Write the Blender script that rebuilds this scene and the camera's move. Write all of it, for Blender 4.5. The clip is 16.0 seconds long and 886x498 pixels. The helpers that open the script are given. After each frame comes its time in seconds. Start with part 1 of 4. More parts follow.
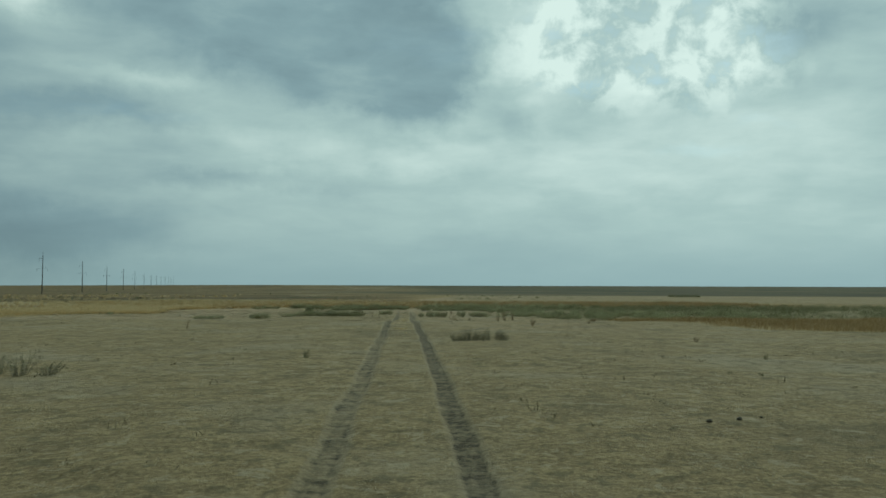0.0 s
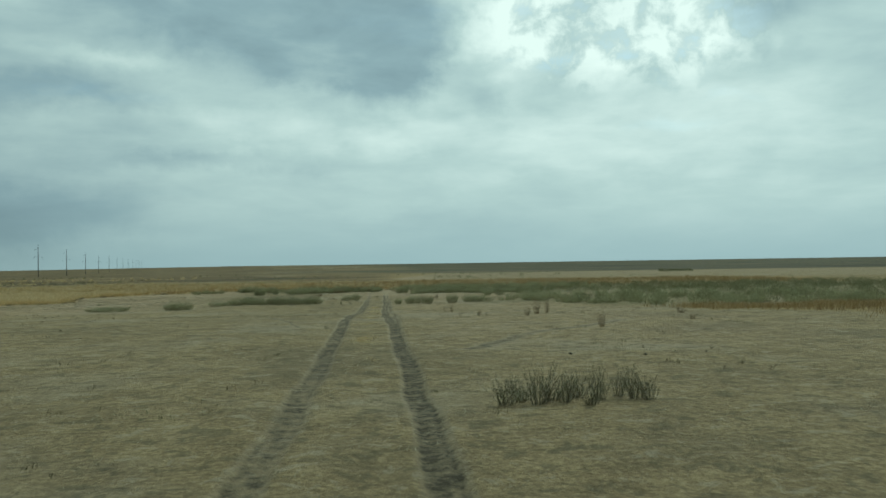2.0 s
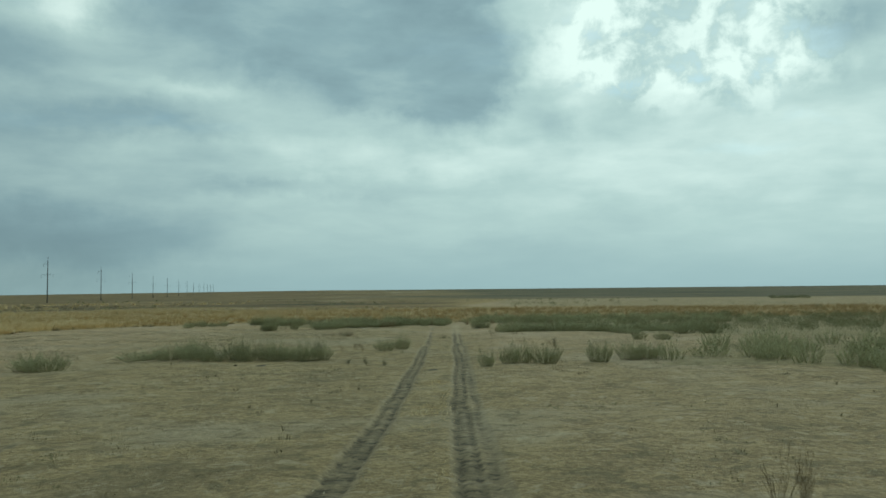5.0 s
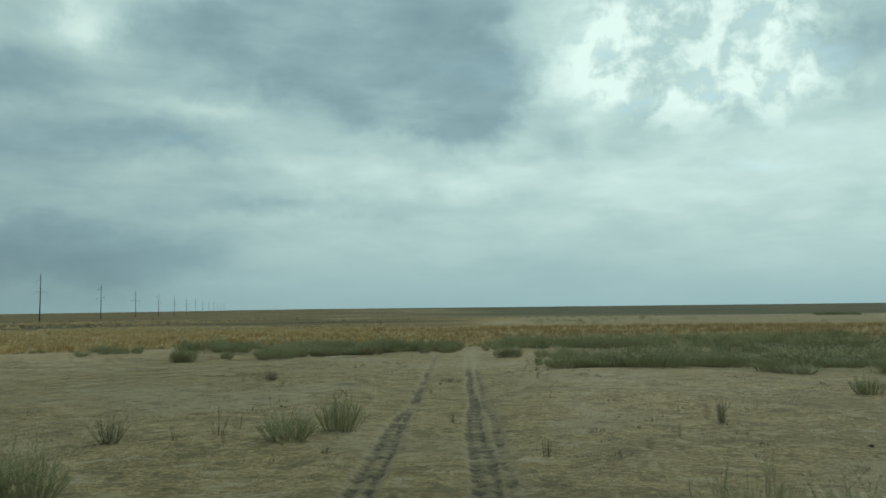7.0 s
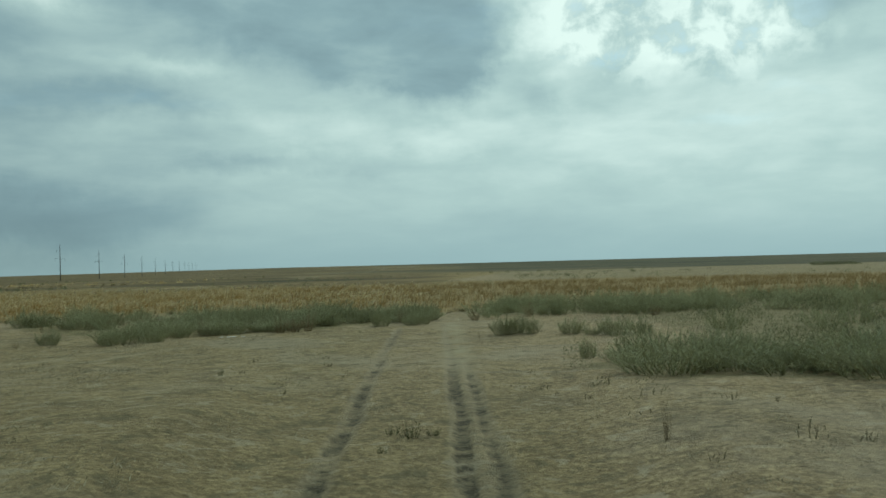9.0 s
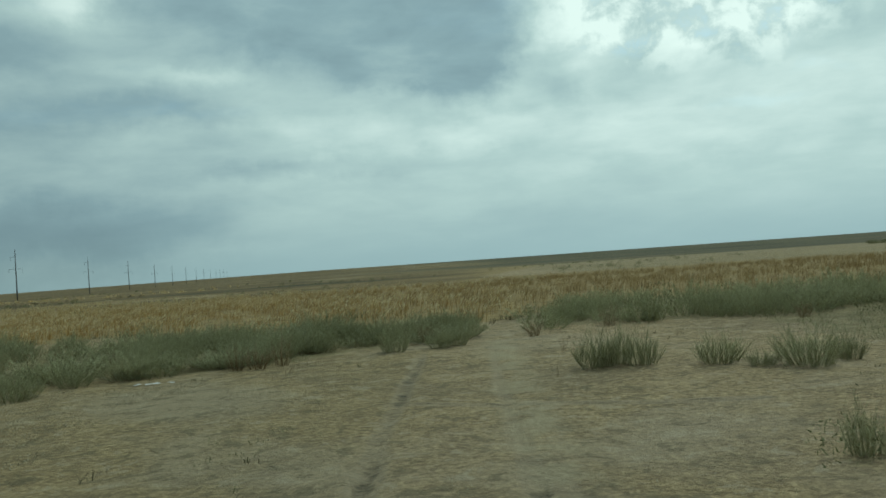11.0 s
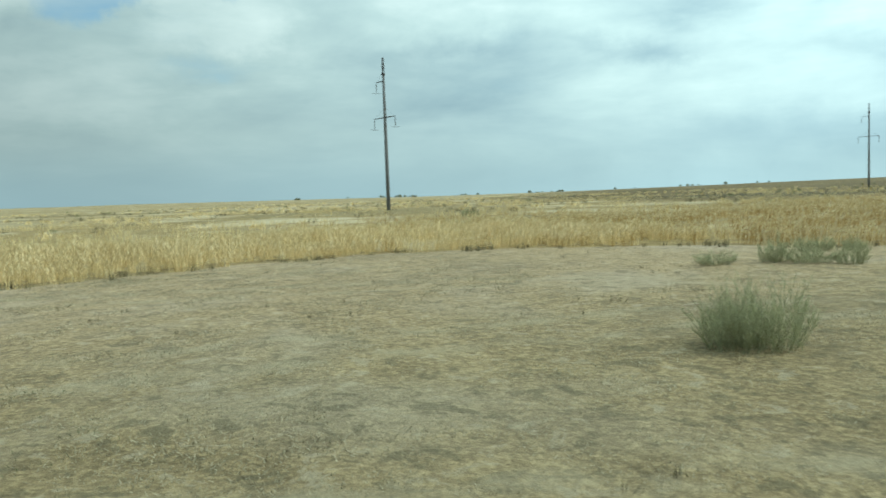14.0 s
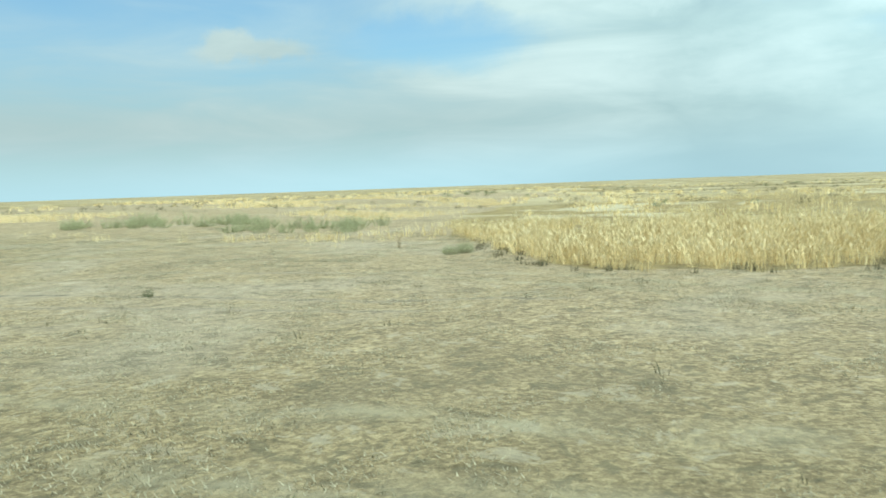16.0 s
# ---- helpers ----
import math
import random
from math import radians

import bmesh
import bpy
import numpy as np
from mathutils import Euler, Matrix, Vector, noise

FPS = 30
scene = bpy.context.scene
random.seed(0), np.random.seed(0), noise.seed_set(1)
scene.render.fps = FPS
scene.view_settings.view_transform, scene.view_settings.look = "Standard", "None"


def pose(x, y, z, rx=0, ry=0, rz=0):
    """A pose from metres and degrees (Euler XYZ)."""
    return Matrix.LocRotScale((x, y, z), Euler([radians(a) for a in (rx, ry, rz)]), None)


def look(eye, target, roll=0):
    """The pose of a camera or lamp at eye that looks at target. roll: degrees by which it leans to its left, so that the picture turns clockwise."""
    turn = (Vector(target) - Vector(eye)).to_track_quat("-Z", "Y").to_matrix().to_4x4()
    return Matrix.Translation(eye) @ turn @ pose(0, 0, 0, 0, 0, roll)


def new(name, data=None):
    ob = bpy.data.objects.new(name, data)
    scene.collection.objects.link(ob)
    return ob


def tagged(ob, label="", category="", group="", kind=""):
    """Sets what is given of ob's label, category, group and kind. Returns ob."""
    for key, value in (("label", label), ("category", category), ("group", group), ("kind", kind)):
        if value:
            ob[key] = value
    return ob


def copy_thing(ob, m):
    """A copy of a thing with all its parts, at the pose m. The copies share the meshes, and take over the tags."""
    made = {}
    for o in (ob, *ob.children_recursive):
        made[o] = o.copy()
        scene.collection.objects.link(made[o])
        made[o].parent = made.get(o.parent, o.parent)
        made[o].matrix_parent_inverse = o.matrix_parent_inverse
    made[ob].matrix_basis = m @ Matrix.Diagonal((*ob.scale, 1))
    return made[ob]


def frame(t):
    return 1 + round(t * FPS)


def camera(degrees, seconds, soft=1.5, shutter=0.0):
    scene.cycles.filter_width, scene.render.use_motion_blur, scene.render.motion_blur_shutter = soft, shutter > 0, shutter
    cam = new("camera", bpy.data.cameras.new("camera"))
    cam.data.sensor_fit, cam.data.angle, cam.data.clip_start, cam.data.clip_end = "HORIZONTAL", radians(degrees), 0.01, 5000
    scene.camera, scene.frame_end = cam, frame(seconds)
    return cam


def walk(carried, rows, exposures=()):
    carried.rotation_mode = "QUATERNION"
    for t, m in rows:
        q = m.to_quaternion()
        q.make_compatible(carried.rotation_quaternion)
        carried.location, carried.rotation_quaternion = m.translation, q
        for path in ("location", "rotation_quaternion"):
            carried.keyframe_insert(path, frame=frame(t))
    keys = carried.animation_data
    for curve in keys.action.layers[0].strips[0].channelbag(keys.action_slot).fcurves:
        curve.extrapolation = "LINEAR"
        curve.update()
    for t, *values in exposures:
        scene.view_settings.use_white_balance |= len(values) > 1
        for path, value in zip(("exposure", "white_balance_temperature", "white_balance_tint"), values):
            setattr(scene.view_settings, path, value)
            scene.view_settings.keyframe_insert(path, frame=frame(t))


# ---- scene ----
cam = camera(56.8, 16.0, soft=1.6, shutter=0.1)

PATH = [
    (0, (-0.033, 0.001, 1.861), (0.380, 9.981, 2.347), 0.07),
    (0.5, (0.033, 4.806, 1.796), (0.597, 14.781, 2.227), -0.81),
    (1, (0.071, 9.576, 1.785), (0.661, 19.548, 2.240), 0.12),
    (1.5, (0.067, 14.121, 1.749), (0.727, 24.089, 2.196), -0.56),
    (2, (0.072, 18.596, 1.758), (0.809, 28.567, 1.972), -0.97),
    (2.5, (-0.003, 23.063, 1.729), (0.499, 33.050, 1.875), -0.45),
    (3, (0.017, 27.638, 1.696), (0.433, 37.629, 1.773), -1.29),
    (3.5, (0.072, 32.215, 1.662), (0.694, 42.195, 1.737), -2.22),
    (4, (-0.017, 36.877, 1.669), (0.027, 46.864, 2.162), -1.21),
    (6.5, (0.018, 60.432, 1.305), (-0.136, 70.414, 1.883), -0.51),
    (7, (0.005, 65.238, 1.231), (-0.228, 75.207, 1.991), -0.74),
    (7.5, (-0.003, 69.616, 1.142), (-0.055, 79.609, 1.521), -1.29),
    (8, (-0.021, 73.621, 1.140), (0.222, 83.617, 1.289), -1.40),
    (8.5, (-0.041, 77.001, 1.084), (0.071, 86.998, 1.312), -1.30),
    (11, (-0.260, 89.359, 0.930), (-0.548, 99.352, 1.136), -4.07),
    (11.2, (-0.378, 89.917, 0.937), (-1.236, 99.876, 1.223), -4.10),
    (11.5, (-0.737, 90.695, 0.951), (-2.793, 100.470, 1.427), -3.40),
    (11.7, (-1.040, 91.221, 0.940), (-4.123, 100.713, 1.566), -3.44),
    (12, (-1.527, 91.943, 0.919), (-6.027, 100.857, 1.456), -4.25),
    (12.5, (-2.339, 92.724, 0.981), (-8.129, 100.868, 1.370), -4.94),
    (13, (-3.262, 93.212, 0.970), (-10.447, 100.165, 1.139), -2.64),
    (13.5, (-4.349, 93.693, 0.961), (-12.443, 99.531, 0.317), -2.82),
    (14, (-5.575, 93.871, 0.928), (-14.628, 98.069, 0.280), -2.11),
    (14.5, (-6.671, 93.856, 0.915), (-16.391, 96.166, 0.484), -1.41),
    (15, (-7.727, 93.581, 0.952), (-17.720, 93.905, 0.738), -1.89),
    (15.5, (-8.777, 93.117, 0.930), (-18.635, 91.518, 0.406), -1.63),
    (16, (-9.840, 92.546, 0.954), (-19.198, 89.095, 0.225), -1.97),
]
# seconds, stops, kelvin, tint: seen through a greenish windscreen
EXPOSURES = [(0.0, -0.18, 5870, -9), (0.5, -0.03, 5870, -9), (1.0, -0.01, 5870, -9), (1.5, 0.02, 5870, -9), (4.0, 0.06, 5870, -9), (6.5, 0.0, 5870, -9), (7.0, -0.02, 5870, -9), (7.5, -0.1, 5880, -9), (8.0, 0.0, 5880, -9),
             (8.5, 0.0, 5870, -9), (11.0, 0.0, 5870, -9), (12.0, 0.2, 5870, -8), (12.5, 0.55, 5850, -8), (13.0, 0.62, 5850, -7), (13.5, 0.93, 5850, -6), (14.0, 1.1, 5750, -7), (14.5, 1.31, 5730, -7),
             (15.0, 1.16, 5650, -7), (15.5, 1.38, 5620, -7), (16.0, 1.62, 5600, -7)]
walk(cam, [(t, look(eye, target, roll)) for t, eye, target, roll in PATH], EXPOSURES)

SUN_AZ, SUN_EL = -32.0, 44.0  # degrees: azimuth to the left of +y, elevation


# ---- node helpers ----
class Nodes:
    """Short ways to add and join shader nodes in one tree."""

    def __init__(self, tree):
        self.tree = tree

    def add(self, kind, **values):
        node = self.tree.nodes.new(kind)
        for key, value in values.items():
            setattr(node, key, value)
        return node

    def put(self, socket, value):
        if isinstance(value, bpy.types.NodeSocket):
            self.tree.links.new(value, socket)
        elif value is not None:
            socket.default_value = value

    def math(self, op, a, b=None, c=None, clamp=False):
        node = self.add("ShaderNodeMath", operation=op, use_clamp=clamp)
        for n, v in enumerate((a, b, c)):
            self.put(node.inputs[n], v)
        return node.outputs[0]

    def mix(self, factor, a, b, blend="MIX"):
        node = self.add("ShaderNodeMix", data_type="RGBA", blend_type=blend)
        self.put(node.inputs[0], factor)
        self.put(node.inputs[6], (*a, 1) if isinstance(a, tuple) else a)
        self.put(node.inputs[7], (*b, 1) if isinstance(b, tuple) else b)
        return node.outputs[2]

    def noise(self, vector, scale, detail=4.0, rough=0.55, distortion=0.0):
        node = self.add("ShaderNodeTexNoise")
        self.put(node.inputs["Vector"], vector)
        node.inputs["Scale"].default_value = scale
        node.inputs["Detail"].default_value = detail
        node.inputs["Roughness"].default_value = rough
        node.inputs["Distortion"].default_value = distortion
        return node.outputs[0]

    def ramp(self, value, *stops):
        node = self.add("ShaderNodeValToRGB")
        self.put(node.inputs[0], value)
        elements = node.color_ramp.elements
        while len(elements) < len(stops):
            elements.new(0.5)
        for e, (at, colour) in zip(elements, stops):
            e.position, e.color = at, (*colour, 1)
        return node.outputs[0]

    def step(self, value, low, high):
        node = self.add("ShaderNodeMapRange", interpolation_type="SMOOTHSTEP")
        self.put(node.inputs[0], value)
        node.inputs[1].default_value, node.inputs[2].default_value = low, high
        return node.outputs[0]


# ---- sky and sun ----
world = bpy.data.worlds.new("world")
scene.world = world
world.use_nodes = True
w = Nodes(world.node_tree)
sky = w.add("ShaderNodeTexSky", sky_type="NISHITA", sun_disc=False, sun_elevation=radians(SUN_EL), sun_rotation=radians(-SUN_AZ))
way = w.add("ShaderNodeTexCoord").outputs["Generated"]
split = w.add("ShaderNodeSeparateXYZ")
w.put(split.inputs[0], way)
wx, wy, wz = split.outputs
azimuth = w.math("MULTIPLY", w.math("ARCTAN2", w.math("MULTIPLY", wx, -1.0), wy), 57.2958)
elevation = w.math("MULTIPLY", w.math("ARCSINE", wz), 57.2958)
# clouds lie on a flat sheet high above, so they draw together towards the horizon
lift = w.math("ADD", w.math("MAXIMUM", wz, 0.0), 0.2)
sheet = w.add("ShaderNodeCombineXYZ")
w.put(sheet.inputs[0], w.math("DIVIDE", wx, lift))
w.put(sheet.inputs[1], w.math("DIVIDE", wy, lift))
flow = w.noise(sheet.outputs[0], 0.9, 5.0, 0.5, 0.3)
billow = w.noise(sheet.outputs[0], 3.2, 7.0, 0.55, 0.3)
streaks = w.add("ShaderNodeCombineXYZ")
w.put(streaks.inputs[0], w.math("DIVIDE", azimuth, 15.0))
w.put(streaks.inputs[1], w.math("DIVIDE", elevation, 3.0))
cirrus = w.noise(streaks.outputs[0], 1.0, 6.0, 0.55, 0.5)
drift = w.noise(way, 5.0, 5.0, 0.55)
warp = w.add("ShaderNodeVectorMath", operation="ADD")
w.put(warp.inputs[0], way)
warp.inputs[1].default_value = (5.2, 1.3, 7.1)
drift_c = w.noise(warp.outputs[0], 7.0, 6.0, 0.6)
lumps = w.noise(way, 24.0, 6.0, 0.58, 0.25)
fray = w.noise(way, 15.0, 6.0, 0.62)
az_w = w.math("ADD", azimuth, w.math("ADD", w.math("MULTIPLY", w.math("SUBTRACT", drift, 0.5), 7.0), w.math("MULTIPLY", w.math("SUBTRACT", fray, 0.5), 4.5)))
el_w = w.math("ADD", elevation, w.math("ADD", w.math("MULTIPLY", w.math("SUBTRACT", drift_c, 0.5), 4.5), w.math("MULTIPLY", w.math("SUBTRACT", fray, 0.5), 2.2)))


def cloud(a, e, wide, high, soft=1.0):
    """How much a cloud mass covers the sky: azimuth, elevation, half width, half height, softness of its rim."""
    u = w.math("DIVIDE", w.math("SUBTRACT", az_w, a), wide)
    v = w.math("DIVIDE", w.math("SUBTRACT", el_w, e), high)
    r = w.math("SQRT", w.math("ADD", w.math("MULTIPLY", u, u), w.math("MULTIPLY", v, v)))
    return w.step(w.math("SUBTRACT", 1.0, r), 0.0, soft)


# the cloud masses: azimuth, elevation, half width, half height, softness, how much lighter
AHEAD = [
    (28.0, 9.0, 20.0, 13.0, 1.0, -0.16), (-20.0, 12.0, 16.0, 12.0, 1.0, 0.10), (24.5, 19.0, 4.0, 2.6, 1.0, 0.24), (28.0, 14.6, 6.0, 2.8, 1.0, -0.14), (21.5, 11.2, 8.5, 1.9, 1.0, -0.15), (18.0, 13.5, 6.5, 1.0, 1.0, 0.12),
    (-7.4, 11.4, 2.4, 3.2, 1.0, -0.11), (-9.5, 15.5, 4.5, 7.5, 1.0, 0.15), (-26.5, 17.0, 4.6, 5.5, 0.9, -0.16), (-27.2, 14.4, 1.8, 1.6, 1.0, 0.12),
    (-18.6, 12.6, 4.2, 1.7, 1.0, -0.11), (3.0, 9.5, 19.0, 2.4, 1.0, 0.13), (-14.0, 8.0, 20.0, 4.0, 1.0, 0.08), (12.0, 6.9, 11.0, 0.9, 1.0, -0.10),
    (26.0, 3.6, 17.0, 3.6, 1.0, -0.25), (-3.0, 2.6, 18.0, 2.2, 1.0, -0.05),
]
ASIDE = [
    (62.0, 9.0, 15.0, 11.0, 1.0, -0.17), (26.0, 18.8, 3.6, 2.4, 1.0, 0.10), (36.5, 16.2, 7.5, 4.0, 1.0, -0.14), (48.5, 13.0, 8.0, 3.4, 1.0, -0.15), (51.0, 9.3, 5.0, 1.5, 1.0, -0.15), (35.5, 10.3, 7.0, 2.4, 1.0, 0.12),
    (44.0, 3.4, 20.0, 3.4, 1.0, -0.14), (65.5, 12.6, 8.0, 4.0, 0.6, 0.16), (57.0, 11.5, 6.0, 3.0, 1.0, 0.08), (80.0, 12.3, 6.5, 2.6, 0.6, 0.14),
    (100.0, 13.2, 13.0, 2.4, 0.7, 0.16), (98.5, 7.4, 5.5, 1.8, 0.9, 0.14), (123.0, 9.8, 3.6, 1.1, 0.7, 0.22), (90.0, 7.0, 14.0, 3.4, 1.0, 0.10),
]
high_up = w.math("MULTIPLY_ADD", w.step(elevation, 2.0, 12.0), 0.8, 0.2)
bright = w.math("ADD", 0.66, w.math("MULTIPLY", w.math("MULTIPLY", w.math("SUBTRACT", flow, 0.5), 0.24), high_up))
bright = w.math("ADD", bright, w.math("MULTIPLY", w.math("MULTIPLY", w.math("SUBTRACT", billow, 0.5), 0.34), high_up))
bright = w.math("ADD", bright, w.math("MULTIPLY", w.math("SUBTRACT", cirrus, 0.5), w.math("MULTIPLY_ADD", high_up, -0.14, 0.30)))
wisp_way = w.add("ShaderNodeCombineXYZ")
w.put(wisp_way.inputs[0], w.math("DIVIDE", azimuth, 6.5))
w.put(wisp_way.inputs[1], w.math("DIVIDE", elevation, 2.3))
wisps = w.noise(wisp_way.outputs[0], 1.0, 6.0, 0.52, 0.15)
bright = w.math("ADD", bright, w.math("MULTIPLY", w.math("SUBTRACT", wisps, 0.5), w.math("MULTIPLY_ADD", w.step(elevation, 1.0, 7.0), 0.16, 0.10)))
# broken heaps near the sun, white against pale blue gaps
heaps = cloud(-16.5, 16.8, 12.0, 6.2, 0.45)
lump = w.math("MULTIPLY_ADD", w.step(lumps, 0.40, 0.60), 0.30, -0.01)
bright = w.math("MULTIPLY_ADD", lump, heaps, bright)
for a, e, wide, high, soft, more in AHEAD + ASIDE:
    bright = w.math("MULTIPLY_ADD", cloud(a, e, wide, high, soft), more, bright)
# the one heavy cloud, flat-bottomed, with a steep side towards the sun
heavy = w.math("MAXIMUM", cloud(9.5, 17.9, 16.0, 5.4, 0.6), cloud(0.4, 16.0, 7.0, 4.9, 0.4))
heavy = w.math("MAXIMUM", heavy, w.math("MAXIMUM", cloud(6.5, 22.5, 13.4, 6.6, 0.4), cloud(4.0, 14.8, 9.0, 3.4, 0.5)))
depth = w.math("MULTIPLY_ADD", cloud(1.0, 15.5, 12.0, 6.0), -0.04, w.math("MULTIPLY_ADD", billow, 0.2, -0.35))
bright = w.math("MULTIPLY_ADD", heavy, depth, bright)
bright = w.math("MAXIMUM", bright, w.math("MULTIPLY", w.step(azimuth, 74.0, 102.0), w.math("MULTIPLY_ADD", cirrus, 0.6, 0.56)))
# openings through which the blue shows
open_sky = w.math("MULTIPLY", w.step(azimuth, 94.0, 128.0), w.math("MULTIPLY_ADD", w.step(elevation, 2.0, 15.0), 0.62, 0.30))
open_sky = w.math("MULTIPLY_ADD", w.math("MULTIPLY", heaps, w.step(lumps, 0.50, 0.38)), 0.30, open_sky)
for a, e, wide, high, soft, more in [(84.0, 16.2, 11.0, 2.8, 0.35, 0.85), (88.0, 13.6, 4.0, 2.2, 0.5, 0.6), (68.0, 18.0, 11.0, 3.2, 0.5, 0.75), (110.0, 10.2, 10.0, 2.8, 0.8, 0.48), (-20.5, 8.9, 8.0, 1.1, 1.0, 0.24),
                                     (-24.0, 10.8, 6.0, 1.2, 1.0, 0.3), (22.0, 11.2, 9.0, 2.0, 1.0, 0.25), (81.0, 9.6, 5.0, 1.3, 1.0, 0.3), (123.0, 9.8, 4.2, 1.2, 0.7, -0.5), (100.0, 13.4, 11.0, 2.0, 0.6, -0.5), (98.5, 7.4, 6.0, 2.0, 0.9, -0.35)]:
    open_sky = w.math("MULTIPLY_ADD", cloud(a, e, wide, high, soft), more, open_sky)
open_sky = w.math("ADD", open_sky, w.math("MULTIPLY", w.math("SUBTRACT", 0.5, cirrus), 0.9))
open_sky = w.math("MULTIPLY", w.step(open_sky, 0.05, 1.0), 0.9)
tone = w.ramp(bright, (0.08, (0.16, 0.215, 0.255)), (0.42, (0.315, 0.40, 0.43)), (0.68, (0.53, 0.615, 0.596)), (1.0, (0.89, 0.93, 0.872)))
# clouds near the sun's side are lit through, those on the far side are not
side = w.add("ShaderNodeVectorMath", operation="DOT_PRODUCT")
w.put(side.inputs[0], way)
sa, se = radians(SUN_AZ), radians(SUN_EL)
SUN_WAY = Vector((-math.sin(sa) * math.cos(se), math.cos(sa) * math.cos(se), math.sin(se)))
side.inputs[1].default_value = SUN_WAY
lit = w.math("MULTIPLY_ADD", w.step(side.outputs["Value"], -0.8, 0.9), 0.81, 0.20)
low_haze = w.math("SUBTRACT", 1.0, w.step(elevation, 0.0, 5.0))
blue = w.add("ShaderNodeVectorMath", operation="SCALE")
w.put(blue.inputs[0], w.mix(1.0, sky.outputs[0], (0.038, 0.041, 0.0395), "MULTIPLY"))
w.put(blue.inputs[3], w.math("MULTIPLY_ADD", lit, 2.6, 0.35))
lit_tone = w.add("ShaderNodeVectorMath", operation="SCALE")
w.put(lit_tone.inputs[0], tone)
w.put(lit_tone.inputs[3], lit)
haze = w.add("ShaderNodeVectorMath", operation="SCALE")
haze.inputs[0].default_value = (0.39, 0.50, 0.53)
w.put(haze.inputs[3], w.math("MULTIPLY", w.math("MULTIPLY_ADD", lit, 0.72, 0.16), w.math("MULTIPLY_ADD", cloud(32, 3.0, 22, 6.5), -0.34, w.math("MULTIPLY_ADD", cloud(58, 3.0, 18, 6), -0.2, w.math("MULTIPLY_ADD", w.step(azimuth, 84.0, 118.0), 0.75, 1.0)))))
final = w.mix(open_sky, lit_tone.outputs[0], blue.outputs[0])
final = w.mix(w.math("MULTIPLY", low_haze, 0.75), final, haze.outputs[0])
back = world.node_tree.nodes["Background"]
w.put(back.inputs[0], final)
back.inputs[1].default_value = 1.0

sun = new("sun", bpy.data.lights.new("sun", "SUN"))
sun.data.energy, sun.data.angle, sun.data.color = 1.05, radians(10), (1.0, 0.95, 0.87)
sun.matrix_world = look(tuple(SUN_WAY * 100), (0, 0, 0))


# ---- materials ----
def material(name):
    m = bpy.data.materials.new(name)
    m.use_nodes = True
    return m, Nodes(m.node_tree), m.node_tree.nodes["Principled BSDF"]


def plant_material(name, dark, mid, pale, through_light=0.3, per_object=False):
    """Leaves and blades: three tones picked by chance, and some light through them."""
    m, n, bsdf = material(name)
    chance = n.add("ShaderNodeNewGeometry").outputs["Random Per Island"]
    if per_object:
        chance = n.math("MULTIPLY_ADD", n.add("ShaderNodeObjectInfo").outputs["Random"], 0.45, n.math("MULTIPLY", chance, 0.55))
    place = n.add("ShaderNodeNewGeometry").outputs["Position"]
    patch = n.noise(place, 0.35, 3.0)
    mixed = n.math("ADD", n.math("MULTIPLY", chance, 0.75), n.math("MULTIPLY", n.math("SUBTRACT", patch, 0.38), 0.9))
    colour = n.ramp(mixed, (0.05, dark), (0.5, mid), (0.95, pale))
    n.put(bsdf.inputs["Base Color"], colour)
    bsdf.inputs["Roughness"].default_value = 0.72
    bsdf.inputs["Specular IOR Level"].default_value = 0.25
    leaf = n.add("ShaderNodeBsdfTranslucent")
    n.put(leaf.inputs[0], colour)
    both = n.add("ShaderNodeMixShader")
    both.inputs[0].default_value = through_light
    n.put(both.inputs[1], bsdf.outputs[0])
    n.put(both.inputs[2], leaf.outputs[0])
    n.put(m.node_tree.nodes["Material Output"].inputs[0], both.outputs[0])
    return m


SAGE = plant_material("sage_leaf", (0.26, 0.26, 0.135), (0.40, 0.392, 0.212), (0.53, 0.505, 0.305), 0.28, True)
# Shaded copy of SAGE: the dimness of far thickets is put into the colour.
SAGE_SHADED = plant_material("sage_far", (0.115, 0.12, 0.056), (0.205, 0.205, 0.10), (0.33, 0.31, 0.17), 0.25)
TWIG = plant_material("grey_twig", (0.13, 0.115, 0.08), (0.24, 0.215, 0.15), (0.38, 0.34, 0.25), 0.1)
THIN_LEAF = plant_material("withered_leaf", (0.15, 0.145, 0.078), (0.255, 0.243, 0.135), (0.37, 0.34, 0.205), 0.2, True)
SAGE_STEM = plant_material("sage_stem", (0.19, 0.19, 0.10), (0.29, 0.285, 0.16), (0.41, 0.39, 0.24), 0.15)
DRY_STEM = plant_material("dry_stem", (0.16, 0.115, 0.06), (0.29, 0.215, 0.115), (0.42, 0.33, 0.19), 0.25)
WEED = plant_material("weed_leaf", (0.08, 0.09, 0.04), (0.15, 0.16, 0.075), (0.25, 0.235, 0.12), 0.35)
GOLD = plant_material("golden_grass", (0.42, 0.295, 0.125), (0.72, 0.55, 0.262), (0.87, 0.73, 0.435), 0.06)
# Orange copy of GOLD, darkened in colour for grass seen against the sun.
GOLD_BACKLIT = plant_material("orange_grass", (0.29, 0.178, 0.062), (0.455, 0.30, 0.108), (0.59, 0.42, 0.18), 0.1)
DRY_WEED = plant_material("dry_weed", (0.075, 0.064, 0.036), (0.145, 0.122, 0.066), (0.25, 0.21, 0.12), 0.2)
BROWN_GRASS = plant_material("brown_grass", (0.20, 0.135, 0.06), (0.34, 0.24, 0.105), (0.48, 0.36, 0.18), 0.3)
